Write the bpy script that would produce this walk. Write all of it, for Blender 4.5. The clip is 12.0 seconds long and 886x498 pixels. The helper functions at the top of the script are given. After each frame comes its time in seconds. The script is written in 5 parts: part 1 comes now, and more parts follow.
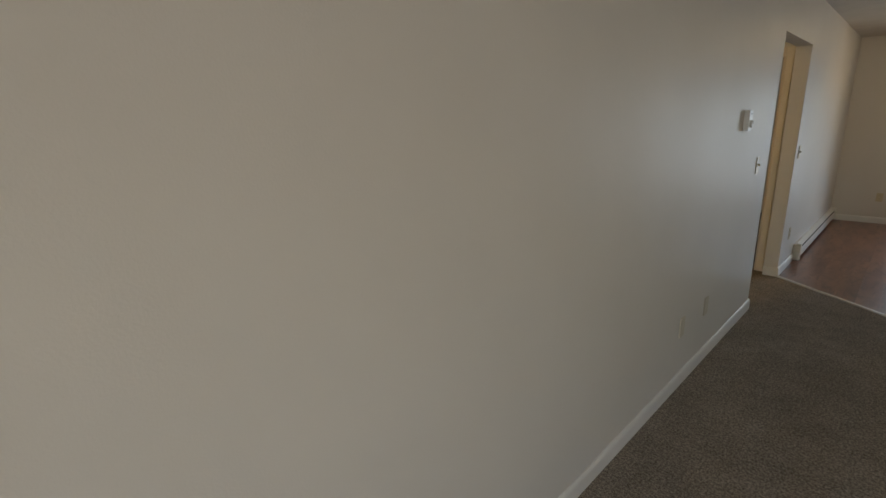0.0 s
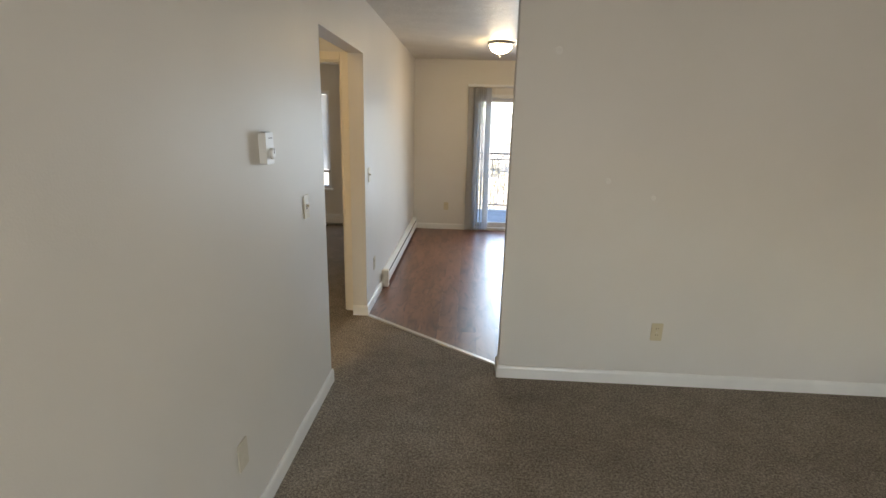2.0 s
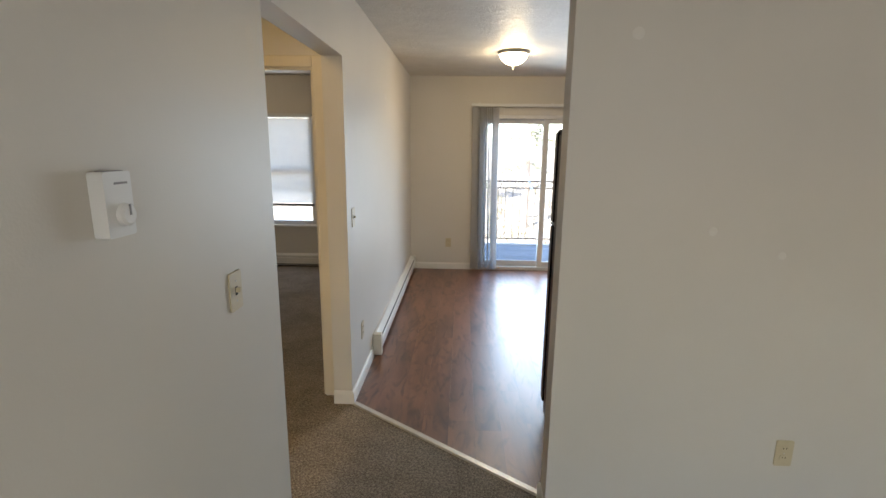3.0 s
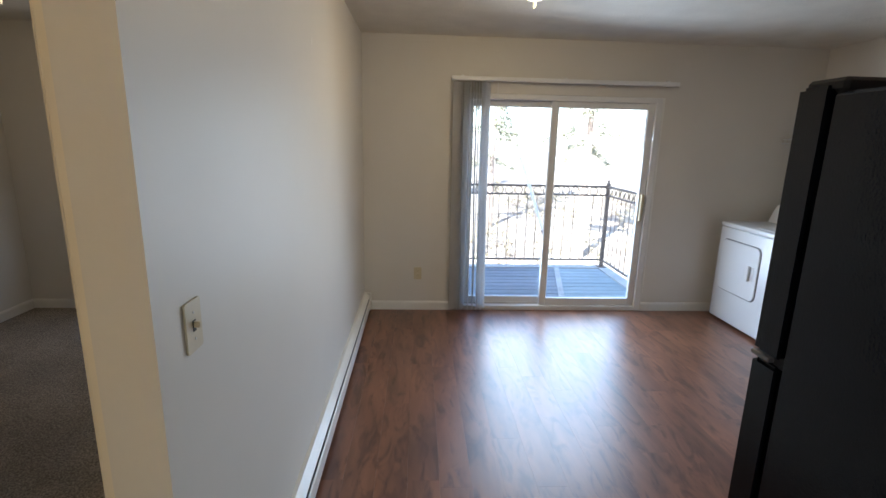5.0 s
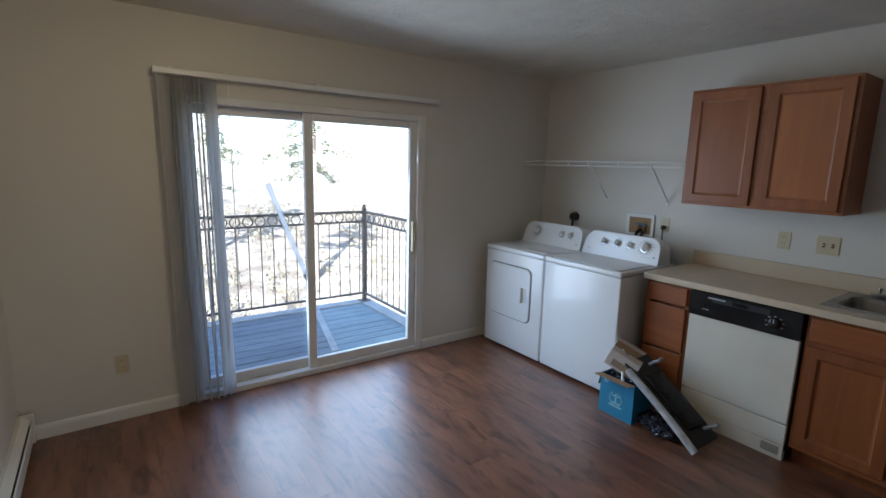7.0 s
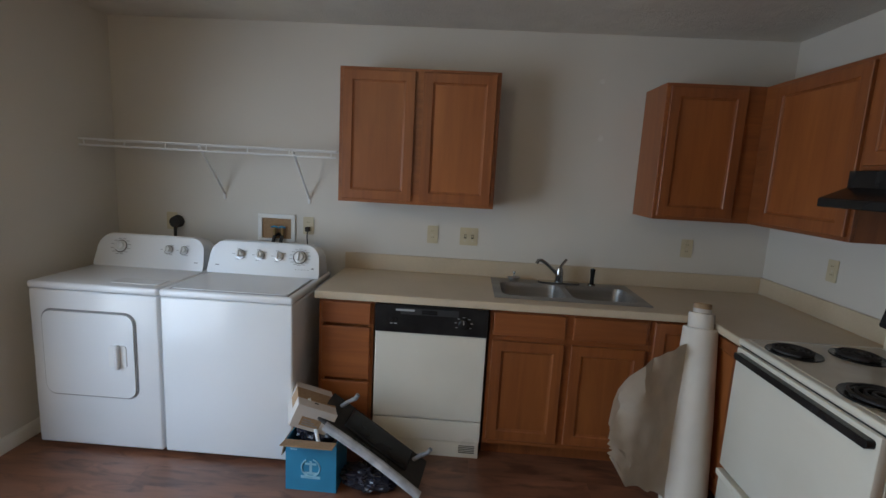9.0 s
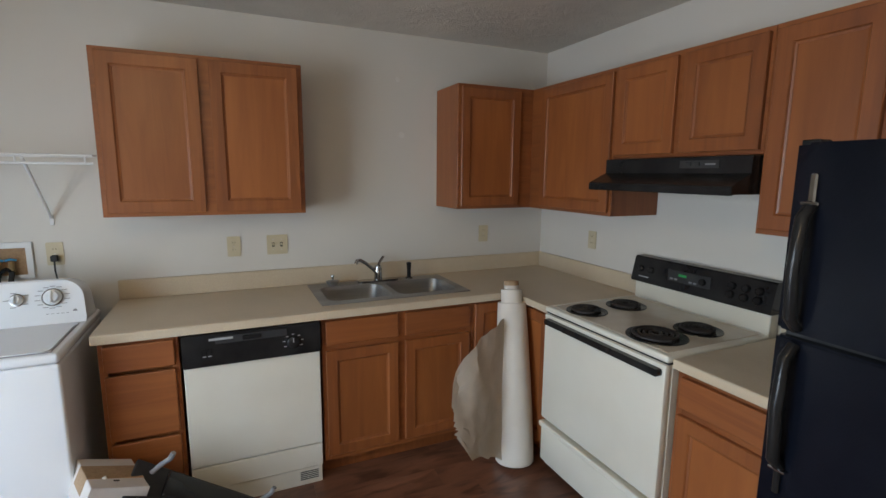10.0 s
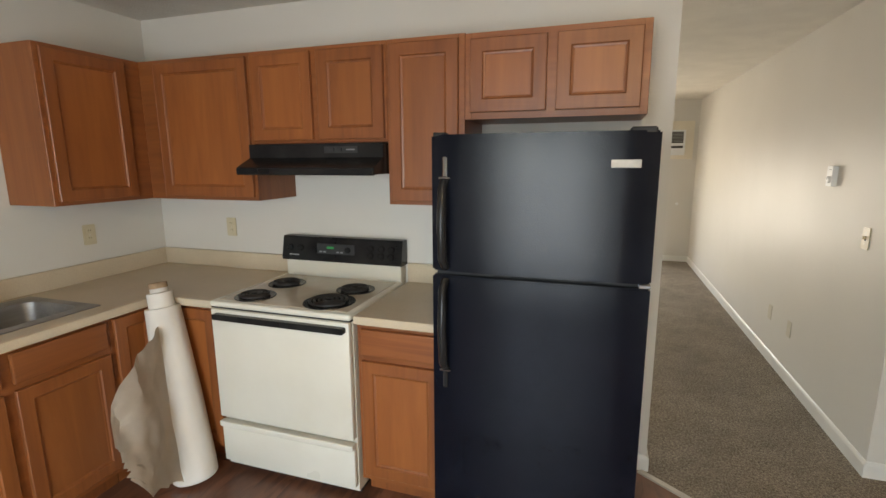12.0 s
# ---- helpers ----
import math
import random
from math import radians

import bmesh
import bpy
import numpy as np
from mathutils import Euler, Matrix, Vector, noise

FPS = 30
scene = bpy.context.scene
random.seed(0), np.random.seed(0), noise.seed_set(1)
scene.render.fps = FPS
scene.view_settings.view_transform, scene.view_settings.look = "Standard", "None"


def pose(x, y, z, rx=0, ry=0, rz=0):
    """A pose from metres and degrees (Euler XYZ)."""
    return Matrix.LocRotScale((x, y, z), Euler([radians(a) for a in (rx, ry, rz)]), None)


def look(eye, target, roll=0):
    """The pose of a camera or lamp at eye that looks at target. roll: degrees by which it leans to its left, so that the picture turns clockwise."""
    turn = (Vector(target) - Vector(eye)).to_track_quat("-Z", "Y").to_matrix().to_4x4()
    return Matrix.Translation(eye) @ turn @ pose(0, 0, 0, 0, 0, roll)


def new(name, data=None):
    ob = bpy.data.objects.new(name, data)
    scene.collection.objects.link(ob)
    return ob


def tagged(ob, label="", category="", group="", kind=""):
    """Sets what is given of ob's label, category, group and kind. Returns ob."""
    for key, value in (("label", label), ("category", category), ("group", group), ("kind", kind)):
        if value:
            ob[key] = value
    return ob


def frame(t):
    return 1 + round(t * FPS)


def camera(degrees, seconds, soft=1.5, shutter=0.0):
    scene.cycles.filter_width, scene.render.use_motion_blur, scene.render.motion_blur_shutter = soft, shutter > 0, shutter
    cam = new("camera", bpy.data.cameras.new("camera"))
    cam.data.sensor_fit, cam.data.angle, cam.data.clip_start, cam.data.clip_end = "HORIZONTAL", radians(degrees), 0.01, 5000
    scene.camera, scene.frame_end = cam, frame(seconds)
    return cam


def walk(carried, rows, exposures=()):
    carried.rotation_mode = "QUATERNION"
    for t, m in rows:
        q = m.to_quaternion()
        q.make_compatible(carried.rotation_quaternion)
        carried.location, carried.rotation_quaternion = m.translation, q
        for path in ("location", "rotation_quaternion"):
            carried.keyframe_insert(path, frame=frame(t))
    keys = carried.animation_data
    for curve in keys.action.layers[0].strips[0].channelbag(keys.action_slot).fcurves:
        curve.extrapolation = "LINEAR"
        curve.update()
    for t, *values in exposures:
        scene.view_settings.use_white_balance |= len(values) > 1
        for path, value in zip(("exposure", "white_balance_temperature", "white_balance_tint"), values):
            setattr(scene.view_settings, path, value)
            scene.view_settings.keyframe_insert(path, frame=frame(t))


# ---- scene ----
# seconds, stops, white balance
EXPOSURES = [(0.0, 1.74, 6500, 10), (0.7, 2.2, 6500, 10), (1.0, 2.38, 6500, 10), (1.5, 2.68, 6500, 10), (2.0, 2.78, 6450, 10), (2.5, 2.83, 6400, 10), (3.2, 2.68, 6300, 10), (4.8, 2.5, 5900, 10), (5.5, 2.28, 5950, 10), (6.0, 2.0, 5800, 9), (6.5, 1.92, 5750, 9), (7.0, 1.86, 5700, 8), (7.7, 1.80, 5750, 9), (9.5, 2.30, 6250, 10), (10.0, 2.62, 6350, 10), (10.5, 2.84, 6900, 10), (11.0, 3.01, 7050, 10), (12.0, 3.13, 7150, 10)]
cam = camera(85.7, 12.0, soft=1.5)
# seconds, eye, heading and tilt, lean
PATH = [
    (0, pose(0.798, -0.408, 1.519, 75.11, 0, 44.86), -1.68),
    (0.5, pose(0.786, -0.099, 1.565, 74.46, 0, 21.53), -2.86),
    (0.8, pose(0.824, 0.105, 1.546, 73.57, 0, 12.45), -2.99),
    (1, pose(0.833, 0.308, 1.536, 73.80, 0, 9.20), -3.56),
    (1.5, pose(0.847, 0.715, 1.552, 73.20, 0, 3.44), 1.06),
    (2, pose(0.795, 1.196, 1.592, 75.06, 0, 2.62), 1.55),
    (2.5, pose(0.772, 1.694, 1.606, 77.31, 0, 0.94), 0.63),
    (3, pose(0.660, 2.189, 1.584, 77.96, 0, 2.16), 0.64),
    (3.2, pose(0.642, 2.357, 1.609, 77.65, 0, 0.40), 0.53),
    (4.8, pose(0.515, 3.893, 1.557, 73.12, 0, -2.80), 2.61),
    (5, pose(0.493, 4.040, 1.566, 77.31, 0, -3.11), 1.35),
    (5.5, pose(0.482, 4.360, 1.572, 82.77, 0, -6.44), 2.95),
    (6, pose(0.406, 4.609, 1.553, 84.37, 0, -18.84), 2.24),
    (6.5, pose(0.420, 4.875, 1.573, 79.61, 0, -27.11), 0.50),
    (7, pose(0.478, 5.011, 1.599, 80.01, 0, -35.59), 1.45),
    (7.5, pose(0.664, 5.295, 1.559, 80.61, 0, -52.70), 2.16),
    (7.7, pose(0.723, 5.317, 1.565, 80.81, 0, -59.81), 1.56),
    (9.3, pose(1.037, 6.088, 1.576, 79.61, 0, -92.16), 2.19),
    (9.5, pose(1.038, 6.082, 1.628, 78.56, 0, -96.01), 1.06),
    (10, pose(1.149, 6.250, 1.585, 81.11, 0, -114.19), 0.48),
    (10.5, pose(1.300, 6.388, 1.575, 83.31, 0, -136.91), 0.02),
    (11, pose(1.329, 6.534, 1.609, 82.53, 0, -157.61), 0.42),
    (11.5, pose(1.275, 6.553, 1.616, 81.93, 0, -165.80), 0.08),
    (12, pose(1.340, 6.547, 1.585, 79.39, 0, -161.80), -0.31),
]
walk(cam, [(t, m @ pose(0, 0, 0, 0, 0, lean)) for t, m, lean in PATH], EXPOSURES)

# ---- light ----
world = bpy.data.worlds.new("world")
scene.world = world
world.use_nodes = True
wn = world.node_tree.nodes
sky = wn.new("ShaderNodeTexSky")
sky.sky_type = "NISHITA"
sky.sun_disc = False
SUN_ELEVATION, SUN_FROM = 38.0, 215.0   # degrees; compass from +y, clockwise
sky.sun_elevation = radians(SUN_ELEVATION)
sky.sun_rotation = radians(SUN_FROM)
world.node_tree.links.new(sky.outputs[0], wn["Background"].inputs[0])
wn["Background"].inputs[1].default_value = 0.15
sun = new("sun", bpy.data.lights.new("sun", "SUN"))
sun.data.energy = 5.0
sun.data.angle = radians(0.5)
sun.data.color = (1.0, 0.95, 0.87)
a, e = radians(SUN_FROM), radians(SUN_ELEVATION)
sun.matrix_world = look((0, 0, 30), (-math.sin(a) * math.cos(e), -math.cos(a) * math.cos(e), 30 - math.sin(e)))


def area_light(name, eye, target, width, height, watts, colour):
    ob = new(name, bpy.data.lights.new(name, "AREA"))
    ob.data.shape, ob.data.size, ob.data.size_y = "RECTANGLE", width, height
    ob.data.energy, ob.data.color = watts, colour
    ob.matrix_world = look(eye, target)
    return ob


def bulb(name, place, watts, colour, radius=0.05):
    ob = new(name, bpy.data.lights.new(name, "POINT"))
    ob.data.energy, ob.data.color, ob.data.shadow_soft_size = watts, colour, radius
    ob.matrix_world = pose(*place)
    return ob


KY_DOOR = 8.346
area_light("living_window_daylight", (1.95, -1.50, 0.95), (2.6, 2.0, 0.50), 1.7, 1.2, 5.6, (1.0, 0.96, 0.9))
area_light("sliding_door_daylight", (1.87, KY_DOOR, 1.10), (3.50, 0.0, -0.70), 1.42, 1.72, 7.2, (0.73, 0.865, 1.0)).data.spread = radians(150)
area_light("bedroom_window_daylight", (-1.75, 8.30, 1.27), (-1.75, 5.0, 0.6), 0.9, 1.3, 0.6, (0.95, 0.97, 1.0))

# ---- materials ----


def material(name, base, rough=0.5, metal=0.0, spots=None, spot_scale=3.0, grain=0.0, grain_scale=60.0, bump=0.0, bump_scale=200.0, coat=0.0, spec=0.5, stretch=(1, 1, 1), rough_var=0.0):
    """A painted or plain surface: large soft blotches, fine grain and relief."""
    m = bpy.data.materials.new(name)
    m.use_nodes = True
    t = m.node_tree
    n, l = t.nodes, t.links
    p = n["Principled BSDF"]
    p.inputs["Base Color"].default_value = (*base, 1)
    p.inputs["Roughness"].default_value = rough
    p.inputs["Metallic"].default_value = metal
    p.inputs["Coat Weight"].default_value = coat
    p.inputs["Specular IOR Level"].default_value = spec
    tc = n.new("ShaderNodeTexCoord")
    mp = n.new("ShaderNodeMapping")
    mp.inputs["Scale"].default_value = stretch
    l.new(tc.outputs["Object"], mp.inputs[0])
    colour = None
    if spots:
        big = n.new("ShaderNodeTexNoise")
        big.inputs["Scale"].default_value = spot_scale
        big.inputs["Detail"].default_value = 6
        l.new(mp.outputs[0], big.inputs["Vector"])
        ramp = n.new("ShaderNodeValToRGB")
        ramp.color_ramp.elements[0].position, ramp.color_ramp.elements[1].position = 0.35, 0.68
        ramp.color_ramp.elements[0].color = (*spots, 1)
        ramp.color_ramp.elements[1].color = (*base, 1)
        l.new(big.outputs[0], ramp.inputs[0])
        colour = ramp.outputs[0]
        if rough_var:
            mr = n.new("ShaderNodeMapRange")
            mr.inputs[3].default_value, mr.inputs[4].default_value = rough + rough_var, max(0.02, rough - rough_var)
            l.new(big.outputs[0], mr.inputs[0])
            l.new(mr.outputs[0], p.inputs["Roughness"])
    if grain:
        fine = n.new("ShaderNodeTexNoise")
        fine.inputs["Scale"].default_value = grain_scale
        fine.inputs["Detail"].default_value = 4
        l.new(mp.outputs[0], fine.inputs["Vector"])
        mix = n.new("ShaderNodeMix")
        mix.data_type, mix.blend_type = "RGBA", "OVERLAY"
        mix.inputs[0].default_value = grain
        if colour:
            l.new(colour, mix.inputs[6])
        else:
            mix.inputs[6].default_value = (*base, 1)
        l.new(fine.outputs[0], mix.inputs[7])
        colour = mix.outputs[2]
    if colour:
        l.new(colour, p.inputs["Base Color"])
    if bump:
        fine = n.new("ShaderNodeTexNoise")
        fine.inputs["Scale"].default_value = bump_scale
        fine.inputs["Detail"].default_value = 3
        l.new(mp.outputs[0], fine.inputs["Vector"])
        b = n.new("ShaderNodeBump")
        b.inputs["Strength"].default_value = bump
        b.inputs["Distance"].default_value = 0.004
        l.new(fine.outputs[0], b.inputs["Height"])
        l.new(b.outputs[0], p.inputs["Normal"])
    return m


def wood(name, light, dark, along="Z", rough=0.38, vary=0.25, coat=0.15, ring=1.0, patch=0.16):
    """Varnished wood with the grain along one axis; each piece shifts its tone and grain."""
    m = bpy.data.materials.new(name)
    m.use_nodes = True
    n, l = m.node_tree.nodes, m.node_tree.links
    p = n["Principled BSDF"]
    p.inputs["Roughness"].default_value = rough
    p.inputs["Coat Weight"].default_value = coat
    p.inputs["Coat Roughness"].default_value = 0.34
    tc, mp, info = n.new("ShaderNodeTexCoord"), n.new("ShaderNodeMapping"), n.new("ShaderNodeObjectInfo")
    s = [26.0 * ring, 26.0 * ring, 26.0 * ring]
    s["XYZ".index(along)] = 1.6
    mp.inputs["Scale"].default_value = s
    l.new(tc.outputs["Object"], mp.inputs[0])
    shift = n.new("ShaderNodeVectorMath")
    shift.operation = "ADD"
    far = n.new("ShaderNodeMath")
    far.operation = "MULTIPLY"
    far.inputs[1].default_value = 37.0
    l.new(info.outputs["Random"], far.inputs[0])
    l.new(mp.outputs[0], shift.inputs[0])
    l.new(far.outputs[0], shift.inputs[1])
    g = n.new("ShaderNodeTexNoise")
    g.inputs["Scale"].default_value = 1.0
    g.inputs["Detail"].default_value = 7
    g.inputs["Roughness"].default_value = 0.6
    g.inputs["Distortion"].default_value = 0.6
    l.new(shift.outputs[0], g.inputs["Vector"])
    broad = n.new("ShaderNodeTexNoise")
    broad.inputs["Scale"].default_value = patch
    broad.inputs["Detail"].default_value = 3
    l.new(shift.outputs[0], broad.inputs["Vector"])
    add = n.new("ShaderNodeMath")
    add.operation = "MULTIPLY_ADD"
    add.inputs[1].default_value = 0.6
    l.new(g.outputs[0], add.inputs[0])
    half = n.new("ShaderNodeMath")
    half.operation = "MULTIPLY"
    half.inputs[1].default_value = 0.4
    l.new(broad.outputs[0], half.inputs[0])
    l.new(half.outputs[0], add.inputs[2])
    ramp = n.new("ShaderNodeValToRGB")
    ramp.color_ramp.elements[0].position, ramp.color_ramp.elements[1].position = 0.32, 0.66
    ramp.color_ramp.elements[0].color, ramp.color_ramp.elements[1].color = (*dark, 1), (*light, 1)
    l.new(add.outputs[0], ramp.inputs[0])
    tone = n.new("ShaderNodeHueSaturation")
    mr = n.new("ShaderNodeMapRange")
    mr.inputs[3].default_value, mr.inputs[4].default_value = 1 - vary, 1 + vary
    l.new(info.outputs["Random"], mr.inputs[0])
    l.new(mr.outputs[0], tone.inputs["Value"])
    l.new(ramp.outputs[0], tone.inputs["Color"])
    l.new(tone.outputs[0], p.inputs["Base Color"])
    b = n.new("ShaderNodeBump")
    b.inputs["Strength"].default_value, b.inputs["Distance"].default_value = 0.12, 0.002
    l.new(g.outputs[0], b.inputs["Height"])
    l.new(b.outputs[0], p.inputs["Normal"])
    return m


def glow(name, colour, strength):
    m = bpy.data.materials.new(name)
    m.use_nodes = True
    p = m.node_tree.nodes["Principled BSDF"]
    p.inputs["Base Color"].default_value = (*colour, 1)
    p.inputs["Emission Color"].default_value = (*colour, 1)
    p.inputs["Emission Strength"].default_value = strength
    return m


def clear(name, tint, gloss=0.05, rough=0.02):
    m = bpy.data.materials.new(name)
    m.use_nodes = True
    n, l = m.node_tree.nodes, m.node_tree.links
    tr, gl, mix = n.new("ShaderNodeBsdfTransparent"), n.new("ShaderNodeBsdfGlossy"), n.new("ShaderNodeMixShader")
    tr.inputs[0].default_value = (*tint, 1)
    gl.inputs["Roughness"].default_value = rough
    mix.inputs[0].default_value = gloss
    l.new(tr.outputs[0], mix.inputs[1])
    l.new(gl.outputs[0], mix.inputs[2])
    l.new(mix.outputs[0], n["Material Output"].inputs[0])
    return m


PAINT = material("wall_paint", (0.66, 0.635, 0.585), 0.46, spots=(0.635, 0.61, 0.56), spot_scale=1.3, bump=0.10, bump_scale=170, rough_var=0.06, spec=0.4)
CEILING = material("stippled_ceiling", (0.72, 0.685, 0.605), 0.5, spots=(0.655, 0.62, 0.545), spot_scale=5)
cnn, cll = CEILING.node_tree.nodes, CEILING.node_tree.links
swirl, ridge, relief = cnn.new("ShaderNodeTexNoise"), cnn.new("ShaderNodeTexNoise"), cnn.new("ShaderNodeBump")
where = cnn.new("ShaderNodeTexCoord")
for node, size, twist in ((swirl, 7.0, 1.5), (ridge, 42.0, 2.2)):
    node.inputs["Scale"].default_value, node.inputs["Distortion"].default_value, node.inputs["Detail"].default_value = size, twist, 5
    cll.new(where.outputs["Object"], node.inputs["Vector"])
both = cnn.new("ShaderNodeMath")
both.operation = "MULTIPLY"
cll.new(swirl.outputs[0], both.inputs[0])
cll.new(ridge.outputs[0], both.inputs[1])
relief.inputs["Strength"].default_value, relief.inputs["Distance"].default_value = 1.0, 0.012
cll.new(both.outputs[0], relief.inputs["Height"])
cll.new(relief.outputs[0], cnn["Principled BSDF"].inputs["Normal"])
TRIM = material("trim_paint", (0.78, 0.77, 0.73), 0.32, spots=(0.72, 0.71, 0.67), spot_scale=4, bump=0.04, bump_scale=90)
CREAM_TRIM = material("cream_trim", (0.74, 0.68, 0.56), 0.38, spots=(0.70, 0.64, 0.52), spot_scale=4, bump=0.04)
CARPET = material("carpet", (0.385, 0.338, 0.280), 0.97, spots=(0.305, 0.266, 0.219), spot_scale=2.6, grain=0.85, grain_scale=70, bump=0.6, bump_scale=110, spec=0.1)
fn, fl_ = CARPET.node_tree.nodes, CARPET.node_tree.links
tuft, tone, over = fn.new("ShaderNodeTexNoise"), fn.new("ShaderNodeValToRGB"), fn.new("ShaderNodeMix")
where = fn.new("ShaderNodeTexCoord")
tuft.inputs["Scale"].default_value, tuft.inputs["Detail"].default_value = 125.0, 6
tuft.inputs["Roughness"].default_value = 0.78
fl_.new(where.outputs["Object"], tuft.inputs["Vector"])
tone.color_ramp.elements[0].position, tone.color_ramp.elements[1].position = 0.48, 0.60
tone.color_ramp.elements[0].color, tone.color_ramp.elements[1].color = (0.42, 0.40, 0.38, 1), (1.0, 1.0, 1.0, 1)
worn, sway = fn.new("ShaderNodeTexNoise"), fn.new("ShaderNodeMath")
worn.inputs["Scale"].default_value, worn.inputs["Detail"].default_value = 11.0, 5
fl_.new(where.outputs["Object"], worn.inputs["Vector"])
sway.operation, sway.inputs[1].default_value = "MULTIPLY_ADD", 0.10
fl_.new(worn.outputs[0], sway.inputs[0])
fl_.new(tuft.outputs[0], sway.inputs[2])
fl_.new(sway.outputs[0], tone.inputs[0])
over.data_type, over.blend_type = "RGBA", "MULTIPLY"
over.inputs[0].default_value = 1.0
pb = fn["Principled BSDF"]
fl_.new(pb.inputs["Base Color"].links[0].from_socket, over.inputs[6])
fl_.new(tone.outputs[0], over.inputs[7])
fl_.new(over.outputs[2], pb.inputs["Base Color"])
PLANK = wood("laminate", (0.270, 0.117, 0.063), (0.080, 0.031, 0.018), "Y", 0.36, 0.035, 0.6, 0.30, 0.9)
kn, kl = PLANK.node_tree.nodes, PLANK.node_tree.links
kc, ks, ko, kr, kv = kn.new("ShaderNodeTexCoord"), kn.new("ShaderNodeMapping"), kn.new("ShaderNodeObjectInfo"), kn.new("ShaderNodeTexNoise"), kn.new("ShaderNodeValToRGB")
ks.inputs["Scale"].default_value = (11.0, 3.2, 1.0)
ka, kx, km = kn.new("ShaderNodeVectorMath"), kn.new("ShaderNodeMath"), kn.new("ShaderNodeMix")
kx.operation, kx.inputs[1].default_value = "MULTIPLY", 91.0
kl.new(ko.outputs["Random"], kx.inputs[0])
kl.new(kc.outputs["Object"], ks.inputs[0])
kl.new(ks.outputs[0], ka.inputs[0])
kl.new(kx.outputs[0], ka.inputs[1])
kr.inputs["Scale"].default_value, kr.inputs["Detail"].default_value, kr.inputs["Distortion"].default_value = 1.0, 5, 1.8
kl.new(ka.outputs[0], kr.inputs["Vector"])
kv.color_ramp.elements[0].position, kv.color_ramp.elements[1].position = 0.50, 0.68
kv.color_ramp.elements[0].color, kv.color_ramp.elements[1].color = (1, 1, 1, 1), (0.45, 0.40, 0.38, 1)
kl.new(kr.outputs[0], kv.inputs[0])
km.data_type, km.blend_type, km.inputs[0].default_value = "RGBA", "MULTIPLY", 1.0
pp = kn["Principled BSDF"]
kl.new(pp.inputs["Base Color"].links[0].from_socket, km.inputs[6])
kl.new(kv.outputs[0], km.inputs[7])
kl.new(km.outputs[2], pp.inputs["Base Color"])
OAK = wood("oak", (0.315, 0.102, 0.027), (0.180, 0.052, 0.015), "Z", 0.4, 0.09, 0.07)
OAK_WIDE = wood("oak_wide", (0.315, 0.102, 0.027), (0.180, 0.052, 0.015), "X", 0.4, 0.09, 0.07)
OAK_PANEL = wood("oak_panel", (0.335, 0.110, 0.028), (0.215, 0.064, 0.017), "Z", 0.4, 0.12, 0.07, 0.6, 0.3)
COUNTER = material("counter_laminate", (0.60, 0.50, 0.365), 0.34, spots=(0.56, 0.465, 0.335), spot_scale=5, grain=0.25, grain_scale=320, bump=0.03, bump_scale=300)
WHITE = material("white_enamel", (0.80, 0.82, 0.84), 0.22, spots=(0.77, 0.79, 0.81), spot_scale=2, bump=0.015, bump_scale=120, coat=0.2)
WHITE_PLASTIC = material("white_plastic", (0.76, 0.77, 0.77), 0.38, spots=(0.71, 0.72, 0.72), spot_scale=5, bump=0.03)
CREAM = material("cream_enamel", (0.72, 0.69, 0.60), 0.30, spots=(0.67, 0.635, 0.54), spot_scale=3, bump=0.02, coat=0.15, rough_var=0.06)
TAN_TOP = material("cooktop_enamel", (0.60, 0.53, 0.43), 0.25, spots=(0.53, 0.46, 0.36), spot_scale=6, bump=0.02, coat=0.2)
BLACK = material("black_gloss", (0.008, 0.008, 0.009), 0.25, spots=(0.02, 0.02, 0.02), spot_scale=8, bump=0.02, spec=0.3)
FRIDGE = material("black_pebbled_enamel", (0.004, 0.0055, 0.010), 0.17, spots=(0.006, 0.0075, 0.013), spot_scale=5, bump=0.11, bump_scale=230, rough_var=0.04, spec=0.22)
RUBBER = material("black_rubber", (0.02, 0.02, 0.022), 0.75, spots=(0.03, 0.03, 0.03), spot_scale=20, bump=0.2)
COIL = material("burner_coil", (0.018, 0.017, 0.017), 0.55, spots=(0.035, 0.03, 0.028), spot_scale=30, bump=0.1)
CHROME = material("chrome", (0.46, 0.46, 0.46), 0.12, 1.0, spots=(0.40, 0.40, 0.40), spot_scale=20)
STEEL = material("stainless_steel", (0.40, 0.39, 0.38), 0.46, 0.8, spots=(0.29, 0.28, 0.265), spot_scale=8, grain=0.2, grain_scale=120, stretch=(1, 0.05, 1))
IVORY = material("ivory_plastic", (0.58, 0.51, 0.35), 0.35, spots=(0.54, 0.47, 0.31), spot_scale=14, bump=0.02)
SLOT = material("dark_slot", (0.03, 0.028, 0.025), 0.7, spots=(0.02, 0.02, 0.02), spot_scale=30)
VINYL = material("white_vinyl", (0.76, 0.76, 0.75), 0.35, spots=(0.70, 0.70, 0.69), spot_scale=5, bump=0.02)
VANE = material("blind_vane", (0.72, 0.73, 0.75), 0.5, spots=(0.66, 0.67, 0.70), spot_scale=9, bump=0.03)
vn, vl = VANE.node_tree.nodes, VANE.node_tree.links
thin, blend = vn.new("ShaderNodeBsdfTranslucent"), vn.new("ShaderNodeMixShader")
thin.inputs[0].default_value = (0.95, 0.94, 0.92, 1)
blend.inputs[0].default_value = 0.55
vl.new(vn["Principled BSDF"].outputs[0], blend.inputs[1])
